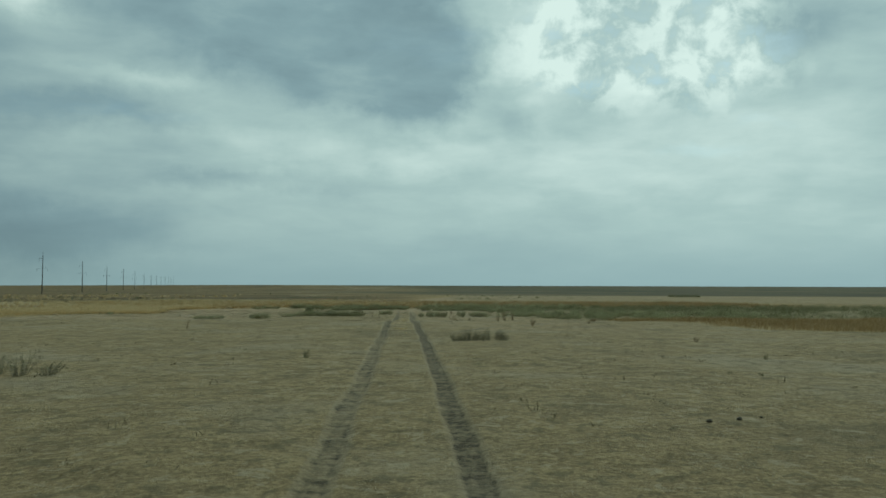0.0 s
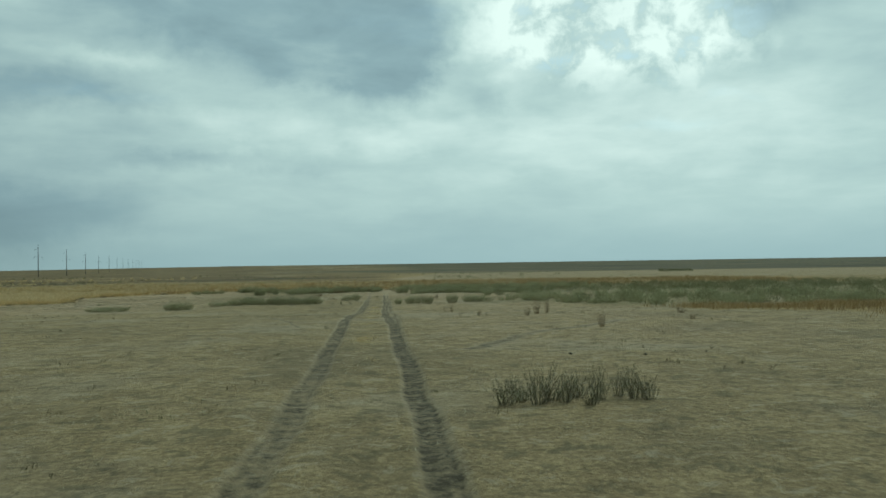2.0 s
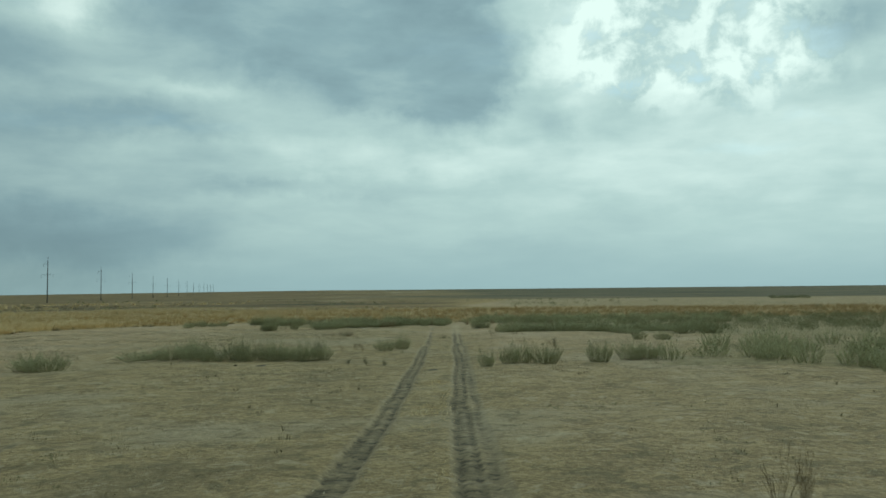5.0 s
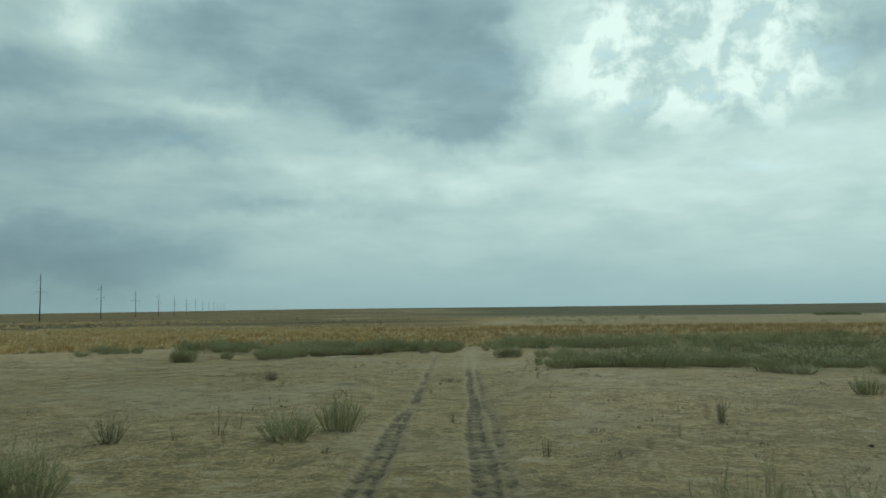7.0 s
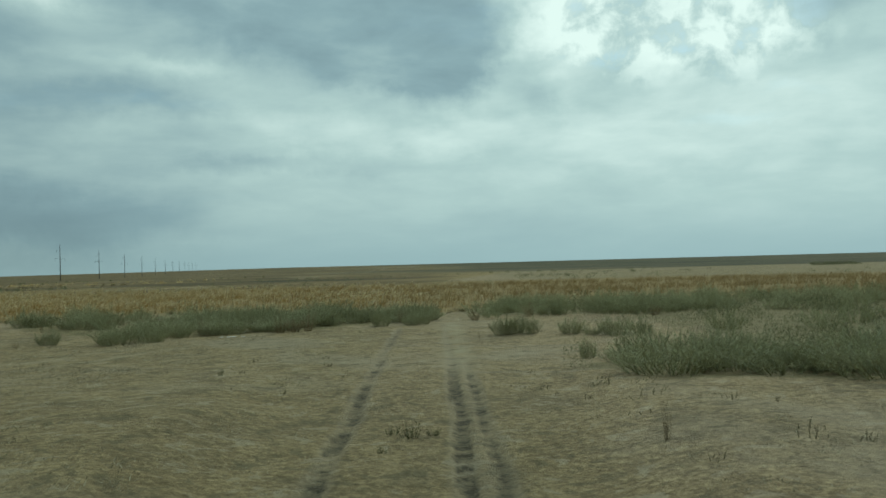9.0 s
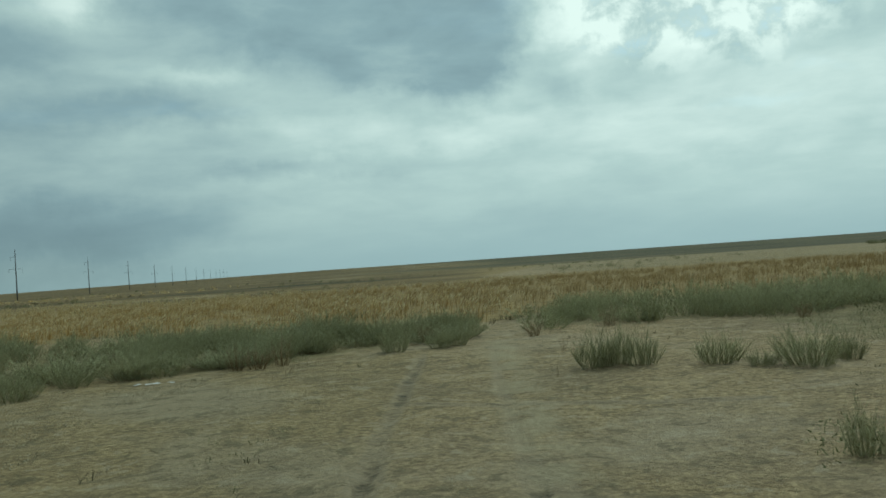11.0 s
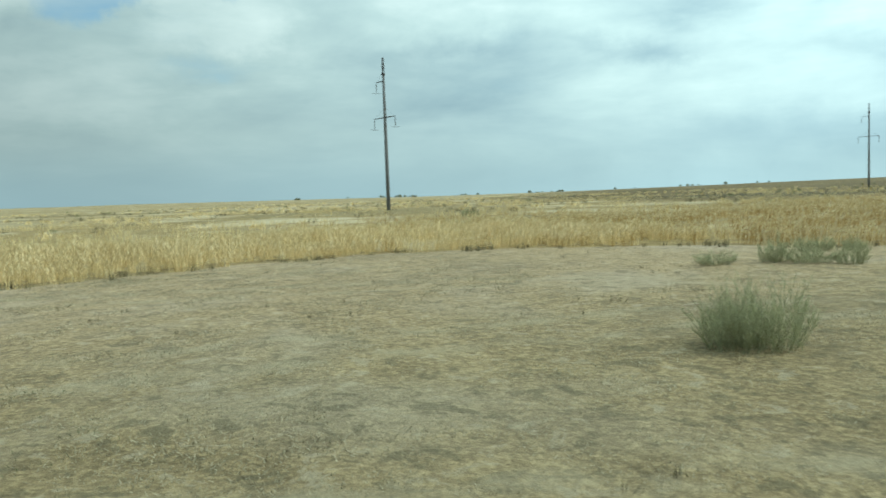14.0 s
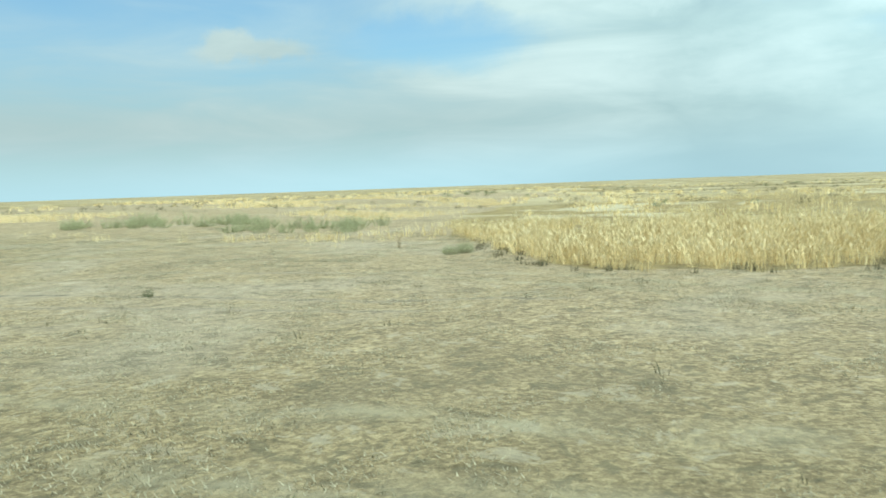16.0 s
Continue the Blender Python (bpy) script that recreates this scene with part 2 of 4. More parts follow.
STRAW = plant_material("short_straw", (0.22, 0.182, 0.112), (0.38, 0.325, 0.208), (0.55, 0.48, 0.33), 0.35)


def ground_material():
    m, n, bsdf = material("steppe_ground")
    place = n.add("ShaderNodeNewGeometry").outputs["Position"]
    def zone(name):
        node = n.add("ShaderNodeAttribute", attribute_name=name)
        return node.outputs["Fac"]

    soil = n.ramp(n.noise(place, 1.1, 8.0, 0.66, 0.5), (0.30, (0.125, 0.096, 0.058)), (0.5, (0.235, 0.186, 0.115)), (0.70, (0.33, 0.27, 0.175)))
    grain = n.ramp(n.noise(place, 12.0, 8.0, 0.76, 0.5), (0.39, (0.055, 0.043, 0.026)), (0.5, (0.21, 0.17, 0.106)), (0.61, (0.46, 0.385, 0.25)))
    colour = n.mix(n.math("MULTIPLY_ADD", zone("straw"), 0.25, 0.42), soil, grain)
    colour = n.mix(1.0, colour, (1.20, 1.13, 0.91), "MULTIPLY")
    broad = n.noise(place, 0.16, 4.0, 0.6, 0.4)
    colour = n.mix(n.step(broad, 0.50, 0.66), colour, n.mix(0.5, colour, (0.33, 0.28, 0.19)))
    colour = n.mix(n.step(broad, 0.48, 0.32), colour, n.mix(0.45, colour, (0.145, 0.117, 0.068)))
    litter = n.noise(place, 2.4, 9.0, 0.74, 0.6)
    colour = n.mix(n.math("MULTIPLY", n.step(litter, 0.48, 0.40), 0.6), colour, (0.115, 0.098, 0.056))
    colour = n.mix(n.math("MULTIPLY", n.step(litter, 0.545, 0.62), 0.6), colour, (0.40, 0.34, 0.225))
    crust = n.noise(place, 0.55, 7.0, 0.7, 1.2)
    colour = n.mix(n.math("MULTIPLY", n.step(crust, 0.56, 0.70), 0.28), colour, (0.10, 0.088, 0.055))

    # faint old tracks: from, to, half width, strength
    spot = n.add("ShaderNodeSeparateXYZ")
    n.put(spot.inputs[0], place)
    wander = n.math("MULTIPLY", n.math("SUBTRACT", n.noise(place, 0.7, 4.0), 0.5), 0.3)
    faint = zone("rut")
    for x0, y0, x1, y1, half, much in ((-2.4, 43, -4.1, 50, 0.055, 0.7), (-4.1, 50, -6.0, 57.5, 0.06, 0.65), (1.8, 36, 3.6, 39.2, 0.22, 0.72), (3.6, 39.2, 7.6, 44.0, 0.2, 0.6), (0.6, 84.3, 6.5, 83.0, 0.12, 0.6),
                                       (-1.4, 100.2, 3.0, 98.9, 0.14, 0.55), (0.3, 94.2, 5.0, 93.6, 0.12, 0.5), (-21.0, 78.5, -22.4, 90.0, 0.13, 0.6), (-19.8, 79.5, -20.9, 88.0, 0.13, 0.55), (-24.6, 79.0, -26.2, 88.0, 0.13, 0.5)):
        far = math.hypot(x1 - x0, y1 - y0)
        ux, uy = (x1 - x0) / far, (y1 - y0) / far
        dx, dy = n.math("SUBTRACT", spot.outputs[0], x0), n.math("SUBTRACT", spot.outputs[1], y0)
        along = n.math("ADD", n.math("MULTIPLY", dx, ux), n.math("MULTIPLY", dy, uy))
        off = n.math("ABSOLUTE", n.math("ADD", n.math("SUBTRACT", n.math("MULTIPLY", dx, uy), n.math("MULTIPLY", dy, ux)), wander))
        inside = n.math("MULTIPLY", n.step(along, -0.3, 0.3), n.step(along, far + 0.3, far - 0.3))
        faint = n.math("MAXIMUM", faint, n.math("MULTIPLY", n.math("MULTIPLY", n.step(off, half * 1.6, half * 0.3), inside), much))

    # where tyres have torn the crust: darker loose earth with trodden plants
    torn = n.math("ADD", faint, n.math("MULTIPLY", n.math("SUBTRACT", n.noise(place, 3.4, 8.0, 0.7, 0.4), 0.5), 2.2))
    torn = n.math("MULTIPLY", n.step(torn, 0.30, 0.95), n.step(faint, 0.04, 0.45))
    colour = n.mix(n.math("MULTIPLY", n.step(faint, 0.01, 0.25), 0.4), colour, (0.30, 0.25, 0.165))
    clods = n.math("MULTIPLY_ADD", n.step(n.noise(place, 8.0, 6.0, 0.7, 0.4), 0.42, 0.58), 0.55, 0.45)
    torn = n.math("MULTIPLY", torn, clods)
    across = n.add("ShaderNodeCombineXYZ")
    n.put(across.inputs[0], n.math("MULTIPLY", spot.outputs[0], 1.3))
    n.put(across.inputs[1], n.math("MULTIPLY", spot.outputs[1], 4.6))
    torn = n.math("MULTIPLY", torn, n.math("MULTIPLY_ADD", n.step(n.noise(across.outputs[0], 1.0, 4.0, 0.6), 0.38, 0.54), 0.55, 0.50))
    colour = n.mix(n.math("MINIMUM", n.math("MULTIPLY", torn, 1.1), 1.0), colour, (0.078, 0.066, 0.042))
    # paler ground, and the smooth pale wheel tracks on it
    colour = n.mix(n.math("MULTIPLY", zone("straw"), 0.14), colour, (0.29, 0.247, 0.165))
    colour = n.mix(zone("straw"), colour, n.mix(1.0, colour, (1.26, 1.20, 1.26), "MULTIPLY"))
    colour = n.mix(n.math("MULTIPLY", zone("worn"), n.step(n.noise(place, 1.3, 6.0, 0.65), 0.38, 0.6)), colour, (0.39, 0.325, 0.205))
    # low green growth among the shrubs
    low_green = n.ramp(n.noise(place, 2.0, 6.0, 0.7), (0.3, (0.12, 0.10, 0.05)), (0.55, (0.215, 0.185, 0.09)), (0.75, (0.33, 0.27, 0.15)))
    colour = n.mix(n.step(n.math("ADD", zone("green"), n.math("MULTIPLY", n.math("SUBTRACT", n.noise(place, 0.45, 5.0), 0.5), 1.6)), 0.45, 0.8), colour, n.mix(0.6, colour, low_green))
    # dry grass cover
    far_patch = n.noise(place, 0.05, 8.0, 0.66, 0.3)
    gold = n.ramp(n.noise(place, 1.2, 5.0), (0.3, (0.165, 0.115, 0.052)), (0.7, (0.38, 0.28, 0.12)))
    open_plain = n.step(spot.outputs[0], -26.0, -40.0)
    gold = n.mix(n.math("MULTIPLY", n.step(far_patch, 0.53, 0.60), open_plain), gold, (0.23, 0.18, 0.092))
    gold = n.mix(n.math("MULTIPLY", n.step(far_patch, 0.47, 0.41), open_plain), gold, (0.46, 0.38, 0.24))
    wide = n.noise(place, 0.011, 6.0, 0.62, 0.3)
    gold = n.mix(n.math("MULTIPLY", n.step(wide, 0.5, 0.6), n.math("MULTIPLY", open_plain, 0.6)), gold, (0.46, 0.37, 0.22))
    gold = n.mix(n.math("MULTIPLY", n.step(wide, 0.47, 0.38), 0.5), gold, (0.20, 0.155, 0.075))
    edge = n.math("ADD", zone("grass"), n.math("MULTIPLY", n.math("SUBTRACT", n.noise(place, 0.3, 4.0), 0.5), 0.5))
    colour = n.mix(n.step(edge, 0.35, 0.65), colour, gold)
    long_way = n.add("ShaderNodeCombineXYZ")
    n.put(long_way.inputs[0], n.math("MULTIPLY", spot.outputs[0], 0.35))
    n.put(long_way.inputs[1], spot.outputs[1])
    olive = n.ramp(n.noise(long_way.outputs[0], 0.035, 9.0, 0.72, 0.4), (0.36, (0.05, 0.048, 0.026)), (0.47, (0.12, 0.088, 0.04)), (0.56, (0.20, 0.14, 0.058)), (0.66, (0.33, 0.26, 0.15)))
    colour = n.mix(n.step(n.math("ADD", zone("olive"), n.math("MULTIPLY", n.math("SUBTRACT", far_patch, 0.5), 0.9)), 0.3, 0.7), colour, olive)
    dark = n.ramp(n.noise(long_way.outputs[0], 0.02, 9.0, 0.72, 0.4), (0.36, (0.042, 0.042, 0.022)), (0.5, (0.085, 0.076, 0.04)), (0.60, (0.15, 0.12, 0.06)), (0.7, (0.24, 0.19, 0.11)))
    colour = n.mix(n.step(zone("ridge"), 0.25, 0.75), colour, dark)
    n.put(bsdf.inputs["Base Color"], colour)
    bsdf.inputs["Roughness"].default_value = 0.95
    bsdf.inputs["Specular IOR Level"].default_value = 0.15
    relief = n.math("ADD", n.math("MULTIPLY", n.noise(place, 11.0, 8.0, 0.7), 0.07), n.math("MULTIPLY", n.noise(place, 1.6, 5.0, 0.6), 0.07))
    bump = n.add("ShaderNodeBump")
    bump.inputs["Strength"].default_value, bump.inputs["Distance"].default_value = 0.9, 1.0
    n.put(bump.inputs["Height"], relief)
    n.put(bsdf.inputs["Normal"], bump.outputs[0])
    return m


def plain_material(name, dark, pale, rough, scale, metal=0.0):
    m, n, bsdf = material(name)
    place = n.add("ShaderNodeTexCoord").outputs["Object"]
    worn = n.noise(place, scale, 7.0, 0.65)
    stain = n.noise(place, scale * 0.15, 3.0)
    n.put(bsdf.inputs["Base Color"], n.ramp(n.math("ADD", n.math("MULTIPLY", worn, 0.6), n.math("MULTIPLY", stain, 0.4)), (0.3, dark), (0.7, pale)))
    bsdf.inputs["Roughness"].default_value, bsdf.inputs["Metallic"].default_value = rough, metal
    bump = n.add("ShaderNodeBump")
    bump.inputs["Strength"].default_value, bump.inputs["Distance"].default_value = 0.3, 0.01
    n.put(bump.inputs["Height"], worn)
    n.put(bsdf.inputs["Normal"], bump.outputs[0])
    return m


CONCRETE = plain_material("weathered_concrete", (0.085, 0.085, 0.085), (0.17, 0.168, 0.165), 0.9, 3.0)
STEEL = plain_material("rusty_steel", (0.035, 0.03, 0.028), (0.09, 0.08, 0.075), 0.6, 6.0, 0.4)
PORCELAIN = plain_material("insulator_glaze", (0.05, 0.05, 0.05), (0.11, 0.11, 0.11), 0.25, 9.0)
CLOD = plain_material("earth_clod", (0.05, 0.042, 0.028), (0.13, 0.108, 0.07), 0.95, 20.0)
LITTER = plain_material("white_plastic", (0.55, 0.55, 0.53), (0.8, 0.8, 0.78), 0.5, 15.0)
GROUND = ground_material()


# ---- mesh helpers ----
def mesh_from(name, verts, faces, mat):
    """A mesh from arrays of vertices and of equally sided faces."""
    verts, faces = np.asarray(verts, dtype=np.float32), np.asarray(faces, dtype=np.int32)
    me = bpy.data.meshes.new(name)
    count, sides = faces.shape
    me.vertices.add(len(verts))
    me.vertices.foreach_set("co", verts.ravel())
    me.loops.add(count * sides)
    me.loops.foreach_set("vertex_index", faces.ravel())
    me.polygons.add(count)
    me.polygons.foreach_set("loop_start", np.arange(0, count * sides, sides, dtype=np.int32))
    me.update(calc_edges=True)
    me.materials.append(mat)
    return me


def part(name, me, parent, label=""):
    ob = new(name, me)
    ob.parent = parent
    return tagged(ob, label)


def tube(points, radii, sides=5, caps=True):
    """Vertices and triangles of a tapered tube along points."""
    points = [Vector(q) for q in points]
    verts, faces = [], []
    for i, q in enumerate(points):
        ahead = (points[min(i + 1, len(points) - 1)] - points[max(i - 1, 0)]).normalized()
        side_a = ahead.orthogonal().normalized()
        side_b = ahead.cross(side_a)
        for k in range(sides):
            turn = 2 * math.pi * k / sides
            verts.append(q + radii[i] * (math.cos(turn) * side_a + math.sin(turn) * side_b))
    for i in range(len(points) - 1):
        for k in range(sides):
            a, b = i * sides + k, i * sides + (k + 1) % sides
            faces += [(a, b, b + sides), (a, b + sides, a + sides)]
    if caps:
        last = (len(points) - 1) * sides
        for k in range(1, sides - 1):
            faces += [(0, k + 1, k), (last, last + k, last + k + 1)]
    return verts, faces


def joined(pieces):
    verts, faces = [], []
    for v, f in pieces:
        base = len(verts)
        verts += [tuple(q) for q in v]
        faces += [tuple(i + base for i in t) for t in f]
    return np.array(verts, dtype=np.float32), np.array(faces, dtype=np.int32)


def value_noise(x, y, seed):
    """Smooth noise from -1 to 1 over arrays of places, one lump a unit."""
    xi, yi = np.floor(x).astype(np.int64), np.floor(y).astype(np.int64)
    fx, fy = x - xi, y - yi
    fx, fy = fx * fx * (3 - 2 * fx), fy * fy * (3 - 2 * fy)

    def corner(a, b):
        h = (a * 374761393 + b * 668265263 + seed * 2147483647) & 0xFFFFFFFF
        h = ((h ^ (h >> 13)) * 1274126177) & 0xFFFFFFFF
        return ((h ^ (h >> 16)) & 0xFFFF) / 32767.5 - 1

    low = corner(xi, yi) * (1 - fx) + corner(xi + 1, yi) * fx
    top = corner(xi, yi + 1) * (1 - fx) + corner(xi + 1, yi + 1) * fx
    return low * (1 - fy) + top * fy


def smooth(v, low, high):
    u = np.clip((v - low) / (high - low), 0, 1)
    return u * u * (3 - 2 * u)


# ---- the lie of the land ----
RUT_Y = [-5, 15, 35, 44, 50, 62, 72, 81, 90, 98, 108]
RUT_LEFT = [-0.95, -0.95, -1.1, -1.2, -1.22, -1.12, -1.06, -1.06, -1.15, -1.3, -1.35]
RUT_RIGHT = [0.65, 0.64, 0.48, 0.36, 0.16, 0.14, 0.24, 0.19, 0.17, 0.12, 0.1]
RUT_THIRD = [0.75, 0.74, 0.62, 0.52, 0.48, 0.42, 0.48, 0.45, 0.43, 0.4, 0.4]
HORIZON_AZ = [-180, -90, -40, -15, 10, 35, 60, 85, 110, 160, 180]
HORIZON_EL = [0.1, 0.1, 0.15, 0.23, 0.29, 0.16, -0.06, 0.18, 0.14, 0.08, 0.1]


def rut_mask(x, y):
    """How much of each tyre track covers a place."""
    wave = 0.05 * value_noise(y * 0.5, y * 0 + 3.3, 5)
    here = smooth(y, -4, 2) * (1 - smooth(y, 104, 109))
    half = 0.10 - 0.07 * smooth(y, 76, 86)

    def tread(centre):
        off = np.abs(x - centre)
        return np.maximum(np.exp(-(((off - half) / 0.075) ** 2)), (0.92 - 0.25 * smooth(y, 40, 60)) * np.exp(-((off / 0.12) ** 2)))

    m = tread(np.interp(y, RUT_Y, RUT_LEFT) + wave) * (0.72 + 0.28 * smooth(y, 26, 46) * (1 - smooth(y, 92, 104)))
    m = m * (1 - smooth(y, 77, 83) * (0.05 + 0.5 * smooth(value_noise(y / 0.8, y * 0 + 8.1, 6), 0.0, 0.5)))
    right = tread(np.interp(y, RUT_Y, RUT_RIGHT) + wave) * (1 - 0.75 * smooth(y, 93, 98))
    third = np.exp(-(((x - np.interp(y, RUT_Y, RUT_THIRD) + wave) / 0.10) ** 2)) * smooth(y, 36, 46) * (1 - smooth(y, 93, 97)) * 0.75
    m = np.maximum(np.maximum(m, right), third)
    return m * here


def far_rise(x, y):
    r = np.hypot(x + 4, y - 70)
    az = np.degrees(np.arctan2(-(x + 4), y - 70))
    el = np.interp(az, HORIZON_AZ, HORIZON_EL)
    up = smooth(r, 180, 2300)
    return up * (1.75 + np.minimum(r, 2300) * np.tan(np.radians(el)))


def fall(x, y):
    """The ground steps down gently between the first stretch of the track and the second, and again before the turn."""
    aside = 8 * smooth(np.abs(x + 0.3), 1.2, 3.2)
    second = smooth(y, 79 + aside, 90 + aside)
    west = smooth(-x, 8, 13) * smooth(y, 62, 72)
    return -0.55 * smooth(y, 44, 64) - (0.28 * second * (1 - west) + 0.25 * west)


def land(x, y):
    """The height of the ground."""
    x, y = np.asarray(x, dtype=float), np.asarray(y, dtype=float)
    near = 1 - smooth(np.hypot(x + 4, y - 60), 150, 400)
    z = near * (0.06 * value_noise(x / 13, y / 13, 1) + 0.045 * value_noise(x / 3.1, y / 3.1, 2) + 0.018 * value_noise(x / 0.8, y / 0.8, 3))
    z -= 0.055 * rut_mask(x, y)
    return z + fall(x, y) + far_rise(x, y)


def grass_cover(x, y):
    """Where the tall golden grass grows: 1 inside, 0 on the bare ground."""
    wob = 0.9 * value_noise(x / 2.3, y / 2.3, 11) + 0.5 * value_noise(x / 0.7, y / 0.7, 12)
    edge_x = np.interp(y, [86, 90, 95, 99, 104, 107, 109, 112], [-29.8, -27.5, -27.6, -29.2, -30.0, -28.8, -26.5, -24.0])
    west = smooth(edge_x - x + wob, -0.4, 0.4) * smooth(y - np.interp(x, [-200, -120, -60, -45, -30], [62, 66, 76, 80, 87]) + wob, -0.6, 0.6)
    edge_y = np.interp(x, [-30, -24, -18, -12, -6, 0, 6, 14, 40, 120], [106, 112, 116, 117.5, 115, 114, 120.5, 120.5, 119, 120])
    north = smooth(y - edge_y + wob, -0.5, 0.5)
    east = smooth(x - np.interp(y, [30, 36, 40, 50, 60], [24, 18.5, 16, 14.3, 15]) + 1.5 * wob, -0.5, 0.8) * smooth(y, 33, 36) * (1 - smooth(y, 56, 62))
    return np.maximum(np.maximum(west, north), east)


def green_cover(x, y):
    """Where low green growth and shrubs fill the ground."""
    wob = 0.8 * value_noise(x / 2.1, y / 2.1, 15)
    first = smooth(x - np.maximum(5.3, 0.52 * (y - 58.5)) + wob, -0.6, 0.8) * smooth(y + wob - np.interp(x, [5, 6.1, 11.5, 15.7, 40], [72.5, 70.2, 66.5, 60.5, 52]), -0.5, 1.0) * (1 - smooth(y, 78, 82)) * 0.9
    near = smooth(x + wob, 1.8, 3.2) * smooth(y + wob - np.interp(x, [2, 12, 30, 90], [92, 86, 76, 66]), -0.4, 0.8) * (1 - smooth(y, 94.5, 96) * (1 - smooth(x, 5.5, 8)))
    far = smooth(x + wob, 0.6, 1.5) * smooth(y + wob - np.interp(x, [0, 4, 8, 14], [110.5, 110, 109.5, 108]), -0.4, 0.8)
    left = smooth(y + wob - np.interp(x, [-16, -9.5, -8, -6, -4.5, -3, -0.5], [110, 104, 104.8, 105.2, 105.8, 107.6, 108.5]), -0.6, 0.9) * smooth(x, -17, -14.5) * (1 - smooth(x, -0.8, 0.0))
    return np.clip(np.maximum(np.maximum(first, near), np.maximum(far, left)), 0, 1) * (1 - smooth(y - 6 * smooth(x, 0.5, 4), 113, 117)) * (1 - smooth(x, 90, 120))


def build_ground():
    def axis(fine, coarse, far, grow):
        line = list(fine)
        for a, b, stepw in coarse:
            line += list(np.arange(a, b, stepw))
        for sign, start in far:
            at, stepw = start, 0.4
            while abs(at - start) < 4600:
                at += sign * stepw
                stepw *= grow
                line.append(at)
        return np.array(sorted(set(np.round(line, 4))))

    xs = axis(np.arange(-2.0, 1.4, 0.065), [(-34, -2.0, 0.32), (1.4, 24, 0.34)], [(-1, -34), (1, 24)], 1.075)
    ys = axis([], [(-4, 124, 0.3)], [(-1, -4), (1, 124)], 1.075)
    gx, gy = np.meshgrid(xs, ys)
    x, y = gx.ravel(), gy.ravel()
    verts = np.stack([x, y, land(x, y)], 1)
    nx, ny = len(xs), len(ys)
    i = (np.arange(ny - 1)[:, None] * nx + np.arange(nx - 1)[None, :]).ravel()
    me = mesh_from("ground", verts, np.stack([i, i + 1, i + nx + 1, i + nx], 1), GROUND)
    r, az = np.hypot(x + 4, y - 70), np.degrees(np.arctan2(-(x + 4), y - 70))
    right = 1 - smooth(az + 7 * value_noise(r / 130, az / 9, 19), -6, 12)
    south_west = smooth(-x, 20, 27) * smooth(y, 38, 50) * (1 - smooth(y, 82, 88)) + smooth(-x, 34, 60) * (1 - smooth(y, 82, 88))
    worn = np.zeros_like(x)
    for along, across in (([70, 93, 101, 106], [-13, -14.9, -14.2, -12.5]), ([84, 95.7, 100, 102.8, 108], [-27, -22.4, -21.1, -19.1, -15]),
                          ([86, 93.5, 95.8, 99, 104], [-10.2, -9.6, -9.1, -8.0, -6.4]), ([62, 71.4, 76.3, 81, 85], [-25, -28.4, -30.1, -31.8, -33.5]), ([66, 72, 79.7, 85], [-37, -36, -34.4, -30.4])):
        inside = smooth(y, along[0], along[0] + 4) * (1 - smooth(y, along[-1] - 4, along[-1]))
        for off in (-0.75, 0.75):
            worn = np.maximum(worn, np.exp(-(((x - np.interp(y, along, across) - off) / 0.2) ** 2)) * inside)
    zones = {
        "straw": np.maximum(smooth(-x, 9, 22) * smooth(y, 60, 80), np.maximum(0.55 * smooth(y, 84, 96) * (1 - smooth(y, 112, 122)) * (0.3 + 0.7 * smooth(x, -2.2, -0.6)), (0.3 + 0.45 * smooth(y, 74, 84)) * smooth(x, 0.3, 2.2) * (1 - smooth(x, 9, 14)) * smooth(y, 32, 42))) + 0.9 * smooth(-x, 30, 42) * (1 - smooth(y, 60, 80)),
        "worn": np.maximum(worn * 0.75, np.exp(-(((x - 0.35) / 0.35) ** 2)) * smooth(y, 92, 97) * (1 - smooth(y, 107, 110)) * 0.8),
        "green": green_cover(x, y),
        "rut": rut_mask(x, y),
        "grass": grass_cover(x, y) * (1 - right * smooth(r, 105, 125)) + smooth(r, 130, 200) * (1 - right) * (0.9 - 0.25 * smooth(az, 96, 116)) + 0.12 * south_west,
        "olive": smooth(y, 140, 190) * (1 - smooth(az, 45, 70)) * (1 - right) * 0.85,
        "ridge": right * smooth(r, 230, 300) * (1 - smooth(np.abs(az), 90, 120)),
    }
    for name, value in zones.items():
        me.attributes.new(name, "FLOAT", "POINT").data.foreach_set("value", np.clip(value, 0, 1).astype(np.float32))
    me.polygons.foreach_set("use_smooth", np.ones(len(me.polygons), dtype=bool))
    return tagged(new("ground", me), "dry pale steppe soil with short grass and tyre ruts", "ground", kind="structure")


build_ground()


# ---- power line ----
LINE_STEP = Vector((-33.2, 138.6))
POLE_X = [-109.3, -144.3, -180.5, -211.4, -240.5, -273, -306, -340, -376, -409, -448, -483, -522, -556, -596]
POLE_Y = [134.1, 274.1, 411.5, 540.1, 663.5, 796, 929, 1068, 1213, 1347, 1503, 1647, 1802, 1940, 2102]
ARM_WAY = Vector((LINE_STEP.y, -LINE_STEP.x, 0)).normalized()


def bar(a, b, wide, deep=None):
    return tube([a, b], [wide, deep or wide], 4)


